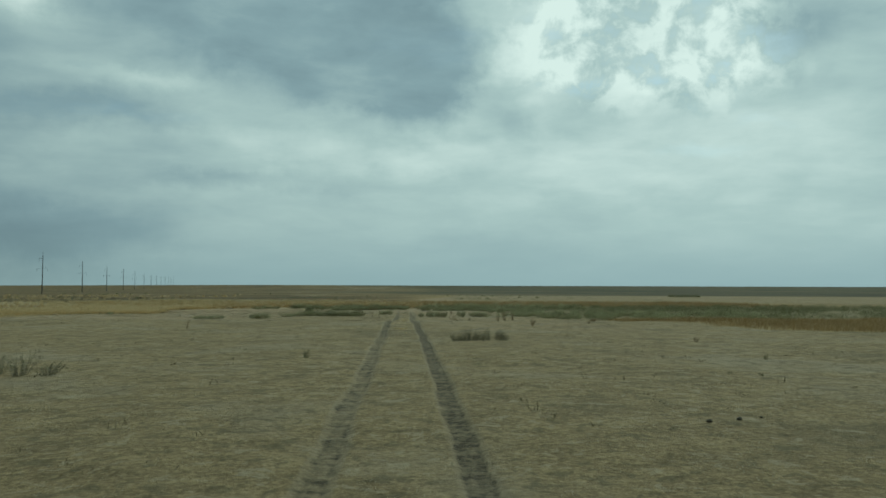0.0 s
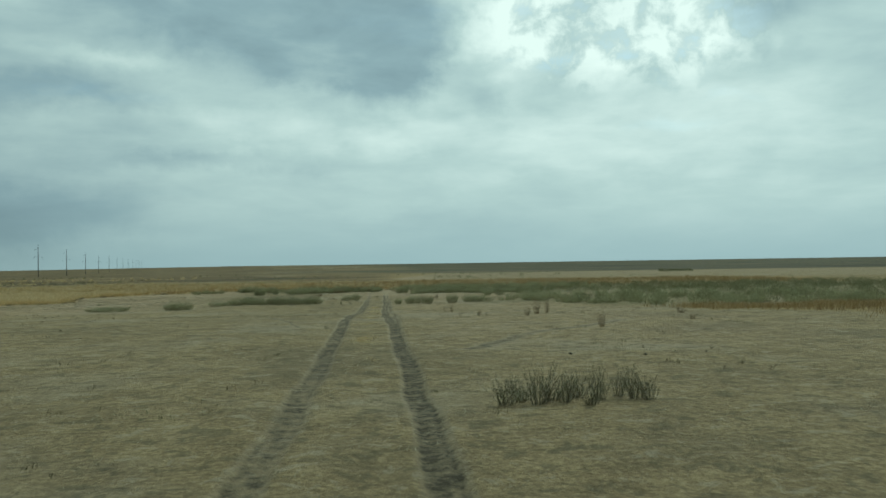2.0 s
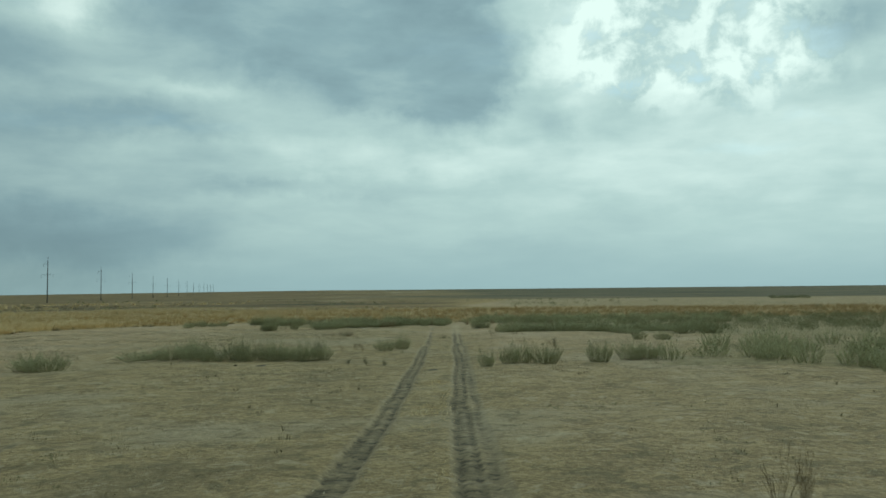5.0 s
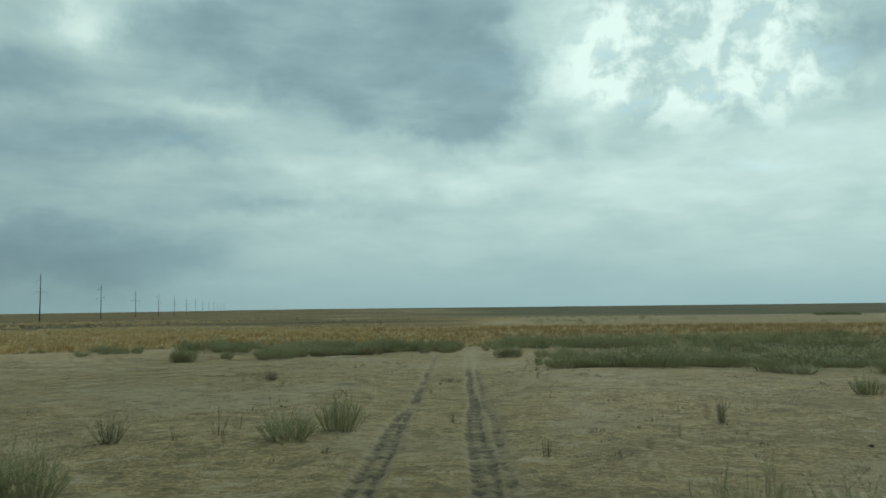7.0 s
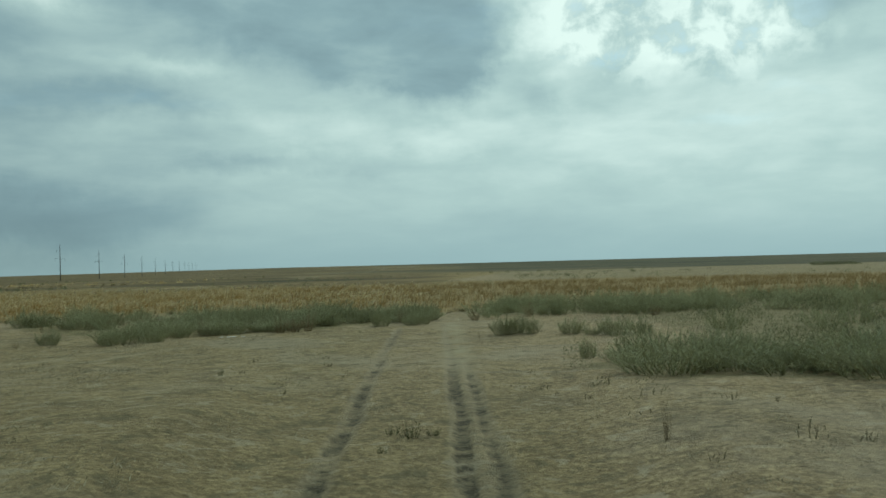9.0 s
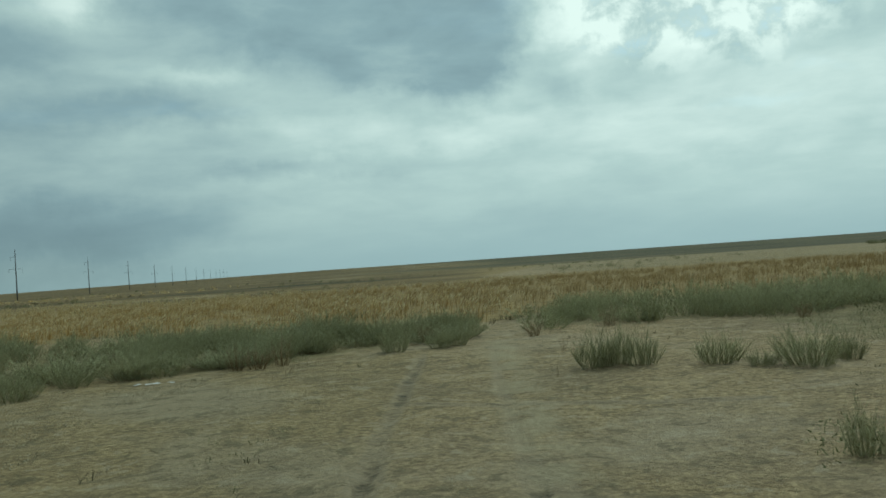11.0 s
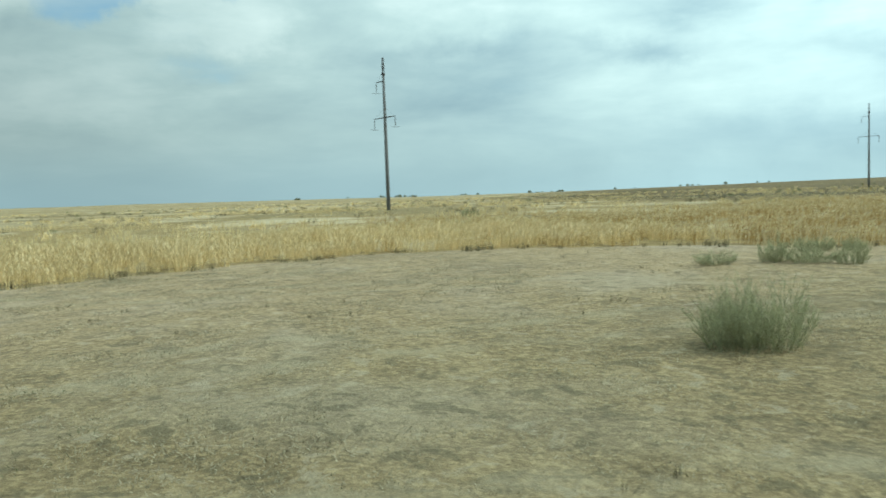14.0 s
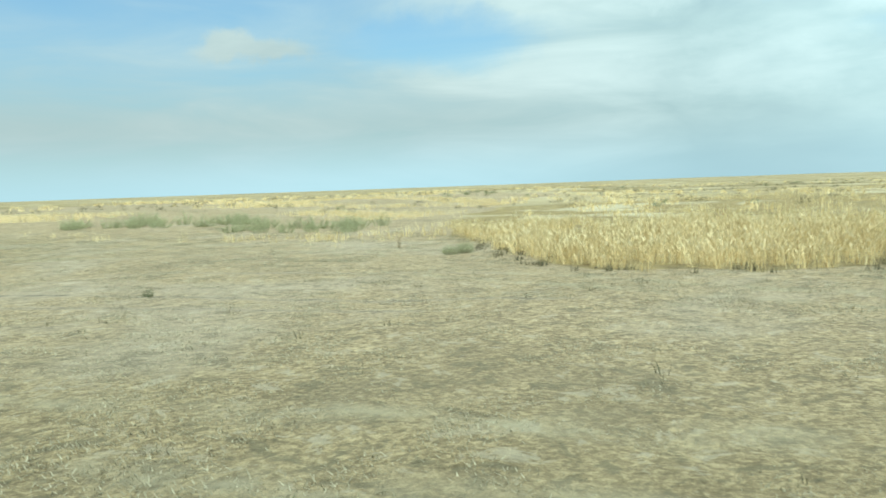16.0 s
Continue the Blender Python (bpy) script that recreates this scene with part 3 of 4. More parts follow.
def build_pole():
    pole = tagged(new("power_pole"), "tall grey concrete power pole with steel arms on the steppe", "power pole", "poles of the power line")
    shaft = tube([(0, 0, -0.6), (0, 0, 6), (0, 0, 12), (0, 0, 18.3)], [0.27, 0.245, 0.2, 0.16], 14)
    part("shaft", mesh_from("shaft", *joined([shaft]), CONCRETE), pole, "weathered grey concrete shaft")
    # the lattice tip that carries the earth wire
    legs = []
    for sx, sy in ((-1, -1), (1, -1), (1, 1), (-1, 1)):
        legs.append(bar((sx * 0.15, sy * 0.15, 18.15), (sx * 0.07, sy * 0.07, 20.45), 0.028))
    for k in range(6):
        z0, z1 = 18.25 + k * 0.36, 18.6 + k * 0.36
        s0, s1 = 0.15 - 0.08 * (z0 - 18.15) / 2.3, 0.15 - 0.08 * (z1 - 18.15) / 2.3
        for sx, sy, tx, ty in ((-1, -1, 1, -1), (1, -1, 1, 1), (1, 1, -1, 1), (-1, 1, -1, -1)):
            legs.append(bar((sx * s0, sy * s0, z0), (tx * s1, ty * s1, z1), 0.018))
    part("lattice_tip", mesh_from("lattice_tip", *joined(legs), STEEL), pole, "dark steel lattice tip")
    collar = tube([(0, 0, 18.0), (0, 0, 18.35)], [0.2, 0.2], 14)
    part("collar", mesh_from("collar", *joined([collar]), STEEL), pole)
    side = Vector((1, 0, 0))
    for reach, z in ((-1.75, 17.3), (-2.55, 12.45), (2.35, 12.45)):
        tip = side * reach
        beams = [bar((math.copysign(0.12, reach), dy, z), (tip.x, dy * 0.4, z), 0.055) for dy in (-0.13, 0.13)]
        beams.append(bar((math.copysign(0.17, reach), 0, z + 1.25), (tip.x * 0.96, 0, z + 0.03), 0.008))
        arm = part("cross_arm", mesh_from("cross_arm", *joined(beams), STEEL), pole, "dark steel cross arm")
        string = [tube([(tip.x, 0, z - 0.02), (tip.x, 0, z - 1.42)], [0.02, 0.02], 5)]
        for k in range(9):
            at = z - 0.22 - k * 0.125
            string.append(tube([(tip.x, 0, at + 0.035), (tip.x, 0, at), (tip.x, 0, at - 0.03)], [0.035, 0.12, 0.045], 8))
        string.append(tube([(tip.x, -0.7, z - 1.43), (tip.x, 0, z - 1.46), (tip.x, 0.7, z - 1.43)], [0.02, 0.035, 0.02], 5))
        part("insulator_string", mesh_from("insulator_string", *joined(string), PORCELAIN), arm, "dark string of insulator discs")
    return pole


turn_arm = math.degrees(math.atan2(ARM_WAY.y, ARM_WAY.x))
pole = build_pole()
POLES = []
for x, y in zip(POLE_X, POLE_Y):
    POLES.append(Vector((x, y, float(land(x, y)))))
pole.matrix_world = pose(*POLES[0], 0, 0, turn_arm)
for k, at in enumerate(POLES[1:]):
    copy_thing(pole, pose(*at, 0.3 * math.sin(k * 2.1), 0.4 * math.sin(k * 1.3 + 1), turn_arm + 3 * math.sin(k)))

# ---- plants ----
def blades(at, heights, lean, wide, bend, seed, plume=0.0, simple=False):
    """Curved grass blades or stems as arrays: two bent pieces each, and a plume on top if asked."""
    rng = np.random.default_rng(seed)
    n = len(at)
    turn = rng.uniform(0, 2 * np.pi, n)
    out = np.stack([np.cos(turn), np.sin(turn), np.zeros(n)], 1) * lean[:, None]
    out[:, 0] += bend
    cross = np.stack([-np.sin(turn + rng.uniform(-1, 1, n)), np.cos(turn), np.zeros(n)], 1)
    cross *= (wide / np.maximum(np.linalg.norm(cross, axis=1), 1e-6))[:, None]
    up = np.zeros((n, 3))
    up[:, 2] = heights
    mid = at + 0.55 * up + 0.35 * out * heights[:, None]
    tip = at + up + out * heights[:, None]
    if simple:
        return np.stack([at - cross, at + cross, tip], 1).reshape(-1, 3), np.arange(3 * n).reshape(-1, 3)
    rows = [at - cross, at + cross, mid - 0.75 * cross, mid + 0.75 * cross, tip]
    tris = [(0, 1, 3), (0, 3, 2), (2, 3, 4)]
    if plume:
        low = at + 0.78 * up + 0.62 * out * heights[:, None]
        far_tip = tip + np.array([bend * 0.5, 0, 0.04]) * heights[:, None]
        centre = 0.5 * (low + far_tip)
        rows += [low, centre - plume * cross, centre + plume * cross, far_tip]
        tris += [(5, 6, 7), (6, 8, 7)]
    k = len(rows)
    verts = np.stack(rows, 1).reshape(-1, 3)
    faces = (np.arange(n)[:, None, None] * k + np.array(tris)[None]).reshape(-1, 3)
    return verts, faces


def scatter(count, box, keep, seed):
    """Places over a stretch of ground, thinned by how likely each is kept."""
    rng = np.random.default_rng(seed)
    x = rng.uniform(box[0], box[1], count)
    y = rng.uniform(box[2], box[3], count)
    ok = rng.uniform(0, 1, count) < keep(x, y)
    return x[ok], y[ok]


PLUME = plant_material("grass_plume", (0.57, 0.45, 0.23), (0.72, 0.59, 0.34), (0.83, 0.72, 0.47), 0.12)


def tufts(name, label, category, places, per, height, spread, wide, mat, seed, bend=0.1, plume=0.0, lean=0.35):
    rng = np.random.default_rng(seed)
    x, y = np.repeat(places[0], per), np.repeat(places[1], per)
    tall = np.repeat(rng.uniform(0.7, 1.1, len(places[0])) * (1 + 0.3 * value_noise(places[0] / 1.7, places[1] / 1.7, 29) + 0.25 * value_noise(places[0] / 0.5, places[1] / 0.5, 39)), per)
    x, y = x + rng.normal(0, spread, len(x)), y + rng.normal(0, spread, len(y))
    at = np.stack([x, y, land(x, y) - 0.01], 1)
    v, f = blades(at, height * tall * rng.uniform(0.6, 1.1, len(x)), rng.uniform(0.05, lean, len(x)), wide * rng.uniform(0.7, 1.3, len(x)), bend, seed + 1, plume, height < 0.1)
    me = mesh_from(name, v, f, mat)
    if plume:
        me.materials.append(PLUME)
        me.polygons.foreach_set("material_index", np.tile([0, 0, 0, 1, 1], len(f) // 5).astype(np.int32))
    return tagged(new(name, me), label, category, kind="stuff")


def belt_density(x, y):
    return grass_cover(x, y) * (0.42 + 0.58 * smooth(value_noise(x / 3.5, y / 3.5, 21) + 0.6 * value_noise(x / 0.9, y / 0.9, 22), -0.6, 0.5))


tufts("golden_grass", "tall golden feather grass growing at the edge of bare ground", "grass",
      scatter(5000, (-46, -24, 77, 114), lambda x, y: belt_density(x, y) * (1 - 0.8 * smooth(np.abs(x + 34), 5, 9)), 31), 26, 0.54, 0.10, 0.0047, GOLD, 32, 0.24, 2.1, 0.85)
tufts("edge_weeds", "dark dry weed tufts along the foot of the golden grass", "weed",
      scatter(26000, (-36, 30, 84, 120), lambda x, y: smooth(grass_cover(x - 0.3, y + 0.3), 0.01, 0.06) * (1 - smooth(grass_cover(x, y), 0.55, 0.95)) * smooth(value_noise(x / 0.45, y / 0.45, 28), 0.0, 0.4), 53), 12, 0.2, 0.07, 0.007, DRY_WEED, 54, 0.05, 0.0, 0.9)
tufts("golden_grass", "tall orange-gold feather grass in a wide belt", "grass",
      scatter(13000, (-60, 46, 106, 165), lambda x, y: belt_density(x, y) * (1 - 0.7 * smooth(-x, 46, 52)) * smooth(-x + 6 * value_noise(x / 5, y / 5, 30), -4, 12), 33), 9, 0.52, 0.14, 0.009, GOLD_BACKLIT, 34, 0.2, 2.2, 0.6)
tufts("golden_grass", "brownish feather grass in a wide belt behind the shrubs", "grass",
      scatter(8000, (-16, 60, 110, 165), lambda x, y: belt_density(x, y) * (1 - 0.9 * smooth(-x + 6 * value_noise(x / 5, y / 5, 30), -2, 12)), 93), 10, 0.46, 0.16, 0.009, BROWN_GRASS, 94, 0.2, 0.0, 0.7)
tufts("golden_grass", "sparse golden grass in patches on the plain", "grass",
      scatter(14000, (-175, -42, 58, 210), lambda x, y: belt_density(x, y) * smooth(value_noise(x / 14, y / 9, 23), -0.15, 0.6), 35), 7, 0.45, 0.2, 0.01, GOLD, 36, 0.15, 1.3)
tufts("golden_grass", "thin low golden grass scattered over pale soil", "grass",
      scatter(16000, (-120, -24, 40, 90), lambda x, y: (1 - grass_cover(x, y)) * smooth(value_noise(x / 9, y / 7, 27), -0.1, 0.6) * smooth(-x - np.interp(y, [40, 60, 86], [24, 38, 33]), -1, 4), 51), 7, 0.32, 0.15, 0.008, GOLD, 52, 0.15, 1.2)
tufts("golden_grass", "brownish golden grass in an uneven patch", "grass",
      scatter(16000, (12, 50, 32, 64), belt_density, 37), 8, 0.30, 0.35, 0.007, BROWN_GRASS, 38, 0.15, 0.0, 1.0)


def turf(x, y):
    clump = smooth(value_noise(x / 0.55, y / 0.55, 41), -0.4, 0.5) * (0.6 + 0.4 * smooth(value_noise(x / 4, y / 4, 42), -0.5, 0.4))
    return clump * (1 - 0.85 * np.minimum(rut_mask(x, y) * 1.5, 1)) * (1 - grass_cover(x, y))


tufts("short_grass", "short dry grazed grass over the pale soil", "grass", scatter(36000, (-9, 7, 4, 96), turf, 43), 7, 0.034, 0.07, 0.006, STRAW, 44, 0.3, 0.0, 2.4)
tufts("short_grass", "short dry straw-coloured turf over the pale soil", "grass", scatter(80000, (-29, -5, 74, 104), turf, 45), 7, 0.036, 0.07, 0.007, STRAW, 46, 0.3, 0.0, 2.4)


tufts("short_grass", "short dry grass on the pale western soil", "grass", scatter(36000, (-43, -28, 60, 90), turf, 95), 8, 0.038, 0.08, 0.009, STRAW, 96, 0.3, 0.0, 2.4)
tufts("short_grass", "short yellow grass on the crown between the tyre ruts", "grass",
      scatter(5000, (-0.85, 0.0, 34, 66), lambda x, y: smooth(value_noise(x / 0.5, y / 0.9, 47), -0.2, 0.4) * np.exp(-(((x + 0.42) / 0.25) ** 2)), 48), 6, 0.05, 0.05, 0.004, GOLD, 49, 0.1, 0.0, 1.6)


tufts("dead_stalks", "scattered dark dead stalks on the bare soil", "weed",
      scatter(8500, (-28, 22, 6, 108), lambda x, y: 0.35 * smooth(value_noise(x / 3, y / 3, 55), -0.3, 0.6) * (1 - grass_cover(x, y)) * smooth(np.abs(x + 0.3), 1.3, 2.0), 56), 7, 0.11, 0.06, 0.004, DRY_WEED, 57, 0.1, 0.0, 1.4)


tufts("ground_weeds", "low dull green weeds in loose patches on bare soil", "weed",
      scatter(9000, (-14, 13, 6, 100), lambda x, y: 0.5 * smooth(value_noise(x / 2.4, y / 2.4, 58), 0.15, 0.7) * (1 - grass_cover(x, y)) * smooth(np.abs(x + 0.3), 1.2, 2.2), 59), 11, 0.06, 0.1, 0.005, WEED, 60, 0.1, 0.0, 1.8)


def build_shrub(name, label, stems_n, leaves_n, height, spread, seed, leaf_mat, stem_mat, category="shrub", leaf_len=0.035, leaf_wide=0.006, branching=0, low=0.05, foot=0.12, sway=0.16, feather=0.8, dome=0.2):
    """A shrub of thin stems that fan out from the base, each set with small narrow leaves."""
    rng = np.random.default_rng(seed)
    thing = tagged(new(name), label, category, "shrubs of the steppe")
    pieces, leaf_v, leaf_f = [], [], []

    def stem(base, way, length, radius, leaves):
        pts = [base]
        at, d = base, way.normalized()
        for k in range(3):
            d = (d + Vector((rng.normal(0, sway), rng.normal(0, sway), 0.13))).normalized()
            at = at + d * (length / 3)
            pts.append(at)
        if radius > 0.0031:
            pieces.append(tube([pts[0], pts[1], pts[3]], [radius, radius * 0.7, radius * 0.25], 3, False))
        else:
            pieces.append(tube([pts[0], pts[3]], [radius, radius * 0.3], 3, False))
        for k in range(leaves):
            f = rng.uniform(low, 1.0) * 3
            i = min(int(f), 2)
            q = pts[i].lerp(pts[i + 1], f - i)
            turn = rng.uniform(0, 2 * math.pi)
            go = ((pts[i + 1] - pts[i]).normalized() * rng.uniform(0.4, 1.4) + Vector((math.cos(turn), math.sin(turn), rng.normal(0, 0.3))) * feather).normalized()
            size = leaf_len * rng.uniform(0.6, 1.5)
            cross = go.cross(Vector((rng.normal(), rng.normal(), rng.normal()))).normalized() * leaf_wide
            b = len(leaf_v)
            leaf_v.extend([q - cross * 0.6, q + cross * 0.6, q + go * size])
            leaf_f.append((b, b + 1, b + 2))
        return pts

    for k in range(stems_n):
        turn, out = rng.uniform(0, 2 * math.pi), math.sqrt(rng.uniform(0, 1))
        base = Vector((math.cos(turn) * foot * out, math.sin(turn) * foot * out, -0.03))
        way = Vector((math.cos(turn) * out * spread, math.sin(turn) * out * spread, 1.0))
        length = height * rng.uniform(0.5, 1.25) * (1.08 - dome * out)
        pts = stem(base, way, length, rng.uniform(0.0035, 0.007), leaves_n)
        for j in range(branching):
            q = pts[1].lerp(pts[3], rng.uniform(0, 0.8))
            d = (pts[3] - pts[1]).normalized() + Vector((rng.normal(0, 0.5), rng.normal(0, 0.5), rng.normal(0, 0.2)))
            stem(q, d, length * rng.uniform(0.25, 0.5), 0.003, leaves_n // 3)
    part("branchwork", mesh_from("branchwork", *joined(pieces), stem_mat), thing, "thin grey-green stems")
    if leaf_f:
        part("foliage", mesh_from("foliage", [tuple(q) for q in leaf_v], leaf_f, leaf_mat), thing, "narrow grey-green leaves")
    return thing


SAGE_LABEL = "grey-green wormwood shrub with upright feathery stems on bare soil"
SAGE_KINDS = [build_shrub("shrub", SAGE_LABEL, 104, 34, 0.60, 1.0, 100 + k, SAGE, SAGE_STEM, leaf_len=0.044, leaf_wide=0.0044, branching=3, low=0.06, foot=0.34, sway=0.13, feather=0.7, dome=0.42) for k in range(4)]
THIN_KINDS = [build_shrub("shrub", "sparse grey-green wormwood shrub with thin upright stems", 36, 22, 0.60, 0.5, 120 + k, THIN_LEAF, TWIG, leaf_len=0.045, leaf_wide=0.006, branching=1) for k in range(2)]
TWIG_KINDS = [build_shrub("dry_shrub", "bare dead shrub of dry brown twigs", 16, 0, 0.5, 0.75, 140 + k, DRY_STEM, DRY_STEM, "dry shrub", branching=2) for k in range(2)]
DRY_KINDS = [build_shrub("dry_weed", "dry brown upright weed with withered leaves", 30, 18, 0.6, 0.42, 160 + k, DRY_STEM, DRY_STEM, "weed", leaf_len=0.03, branching=1) for k in range(2)]
WEED_KINDS = [build_shrub("weed", "small dark green weed tuft on bare soil", 22, 16, 0.3, 0.55, 180 + k, WEED, WEED, "weed", leaf_len=0.035, leaf_wide=0.006) for k in range(2)]
FAR_KINDS = [build_shrub("shrub", SAGE_LABEL, 46, 26, 0.60, 1.0, 200 + k, SAGE, SAGE_STEM, leaf_len=0.06, leaf_wide=0.009, branching=1, low=0.06, foot=0.34, sway=0.12, feather=0.65, dome=0.42) for k in range(3)]
USED = set()
PLANT_RNG = random.Random(5)


def plant(kinds, own_height, own_width, x, y, tall, wide):
    """Sets one plant on the ground, at its height and width in metres."""
    kind = PLANT_RNG.choice(kinds)
    high, broad = tall / own_height, max(0.5 * tall / own_height, wide / own_width)
    m = pose(x, y, float(land(x, y)), 0, 0, PLANT_RNG.uniform(0, 360)) @ Matrix.Diagonal((broad, broad, high, 1))
    if kind.name in USED:
        copy_thing(kind, m)
    else:
        USED.add(kind.name)
        kind.matrix_world = m


def plants(kinds, own_height, own_width, rows):
    for row in rows:
        plant(kinds, own_height, own_width, *row)


def sage(*rows):
    plants(SAGE_KINDS, 0.60, 1.05, rows)


# shrubs beside the first stretch of the track: x, y, height, width
plants(THIN_KINDS, 0.6, 0.7, [(1.55, 28.6, 0.32, 0.5), (1.95, 28.5, 0.46, 0.5), (2.3, 28.6, 0.46, 0.55), (2.75, 28.7, 0.51, 0.55), (3.05, 28.9, 0.62, 0.45), (3.35, 28.6, 0.57, 0.5), (2.55, 28.3, 0.32, 0.5), (2.15, 28.75, 0.35, 0.7), (2.5, 28.9, 0.41, 0.7), (1.75, 28.8, 0.30, 0.7), (3.2, 28.7, 0.49, 0.6), (-7.6, 17.6, 0.55, 1.0), (-8.3, 17.9, 0.6, 1.0), (-9.0, 18.4, 0.55, 0.9), (1.8, 29.6, 0.3, 0.4),
                              (4.0, 78.2, 0.5, 0.3), (-5.3, 87.7, 0.42, 0.9), (-5.0, 76.8, 0.55, 0.95), (-2.6, 71.1, 0.29, 0.3), (-2.0, 70.7, 0.27, 0.3), (-3.2, 71.6, 0.26, 0.3)])
sage((-12.7, 71.8, 0.62, 1.5), (-13.5, 72.2, 0.5, 1.0), (-17.0, 72.0, 0.4, 1.5), (-18.3, 72.4, 0.36, 1.2), (-10.9, 75.0, 0.36, 1.2), (-9.5, 74.2, 0.5, 1.0), (-9.0, 74.8, 0.55, 1.0))
plants(TWIG_KINDS, 0.52, 0.9, [(2.75, 53.2, 0.5, 0.5), (-3.5, 78.0, 0.42, 0.5), (3.0, 68.9, 0.38, 0.4), (3.9, 78.7, 0.37, 0.3), (4.4, 72.3, 0.36, 0.4), (3.0, 76.9, 0.3, 0.35), (-3.6, 77.3, 0.5, 0.75),
                               (-5.5, 87.3, 0.5, 0.9), (-5.1, 87.0, 0.42, 0.8), (-5.9, 87.1, 0.48, 0.9), (-5.2, 87.6, 0.45, 0.8), (-3.3, 76.6, 0.4, 0.7), (-4.1, 76.9, 0.35, 0.6), (1.5, 105.5, 0.42, 0.45), (1.0, 102.1, 0.27, 0.25), (-11.2, 101.7, 0.32, 0.5), (-11.5, 99.7, 0.25, 0.4), (-0.45, 88.9, 0.32, 0.55), (2.4, 76.0, 0.2, 0.5), (-17.0, 112.3, 0.3, 0.5)])
plants(DRY_KINDS, 0.62, 0.45, [(5.5, 47.4, 0.62, 0.26), (6.25, 41.5, 0.5, 0.3), (5.0, 46.4, 0.36, 0.4), (10.6, 47.0, 0.3, 0.6), (9.4, 42.8, 0.24, 0.3), (3.5, 47.7, 0.22, 0.25), (2.95, 53.2, 0.4, 0.24),
                               (6.1, 48.6, 0.6, 0.32), (-5.1, 87.2, 0.27, 0.6), (4.0, 78.3, 0.45, 0.2), (-10.3, 38.6, 0.45, 0.25), (9.9, 28.1, 0.26, 0.35),
                               (-14.6, 107.3, 0.2, 0.16), (-13.5, 107.9, 0.26, 0.18), (-18.1, 113.0, 0.22, 0.25), (-33.4, 82.4, 0.6, 0.14), (2.0, 87.6, 0.33, 0.13), (-4.6, 105.7, 0.62, 0.9), (-4.2, 106.1, 0.6, 0.8), (-5.0, 105.6, 0.5, 0.7), (-7.4, 105.6, 0.55, 0.6), (-1.4, 109.0, 0.6, 0.7), (1.2, 108.9, 0.55, 0.8), (3.2, 110.2, 0.55, 0.8), (7.5, 108.8, 0.5, 0.7)])
plants(WEED_KINDS, 0.3, 0.35, [(-2.7, 21.5, 0.24, 0.2), (9.3, 21.2, 0.2, 0.24), (6.8, 17.3, 0.11, 0.14), (7.4, 17.1, 0.1, 0.12), (1.8, 29.0, 0.24, 0.3), (-1.6, 42.7, 0.13, 0.2), (3.4, 47.3, 0.2, 0.13),
                               (3.7, 47.4, 0.15, 0.11), (6.95, 55.0, 0.2, 0.18), (1.8, 61.4, 0.15, 0.2), (1.0, 75.4, 0.28, 0.2), (-1.8, 75.9, 0.1, 0.3), (-0.2, 79.0, 0.2, 0.09), (-1.2, 85.2, 0.15, 0.16),
                               (-3.8, 94.1, 0.21, 0.18), (-2.45, 104.9, 0.24, 0.22), (-0.8, 85.4, 0.2, 0.09), (-21.5, 82.7, 0.19, 0.26), (-21.45, 82.75, 0.17, 0.24), (-21.55, 82.68, 0.18, 0.22), (-21.5, 82.62, 0.16, 0.24), (-0.6, 89.0, 0.27, 0.45), (-0.4, 88.8, 0.2, 0.4), (-0.15, 88.9, 0.1, 0.3), (-0.65, 88.2, 0.1, 0.2), (0.8, 30.0, 0.12, 0.2)])
# shrubs beside the second stretch and at the turn
sage((-6.7, 73.0, 0.7, 0.95), (-6.2, 73.5, 0.72, 0.9), (-5.7, 73.0, 0.75, 1.0), (-5.2, 73.5, 0.75, 1.0), (-4.8, 72.9, 0.72, 0.95), (-4.3, 73.3, 0.66, 0.8), (-7.2, 73.4, 0.7, 0.9), (-7.8, 72.8, 0.68, 0.9), (-8.4, 73.3, 0.62, 0.9), (-2.5, 76.9, 0.72, 0.75), (-1.9, 77.9, 0.66, 0.75),
     (1.0, 70.0, 0.42, 0.35), (1.75, 71.2, 0.6, 0.7), (2.2, 71.5, 0.62, 0.7), (2.85, 71.2, 0.56, 0.7), (4.5, 71.4, 0.66, 0.6), (5.7, 72.4, 0.57, 0.7), (6.3, 72.6, 0.5, 0.7), (9.1, 81.7, 0.4, 0.9), (8.2, 82.2, 0.38, 0.5))
sage((1.7, 102.7, 0.68, 0.75), (2.05, 102.8, 0.66, 0.65), (2.4, 102.5, 0.62, 0.65), (3.5, 102.1, 0.44, 0.55), (3.9, 101.4, 0.38, 0.45), (4.5, 101.2, 0.56, 0.7), (5.3, 101.8, 0.48, 0.6),
     (2.8, 96.0, 0.42, 0.4), (-1.0, 107.6, 0.5, 0.7), (-0.6, 107.9, 0.45, 0.6), (-2.0, 107.2, 0.6, 0.75), (-12.3, 100.4, 0.68, 0.7), (-11.9, 100.6, 0.72, 0.65), (-12.05, 100.25, 0.6, 0.6), (-10.8, 102.7, 0.48, 0.75), (-9.0, 102.7, 0.5, 0.8), (-8.2, 103.1, 0.5, 0.8))
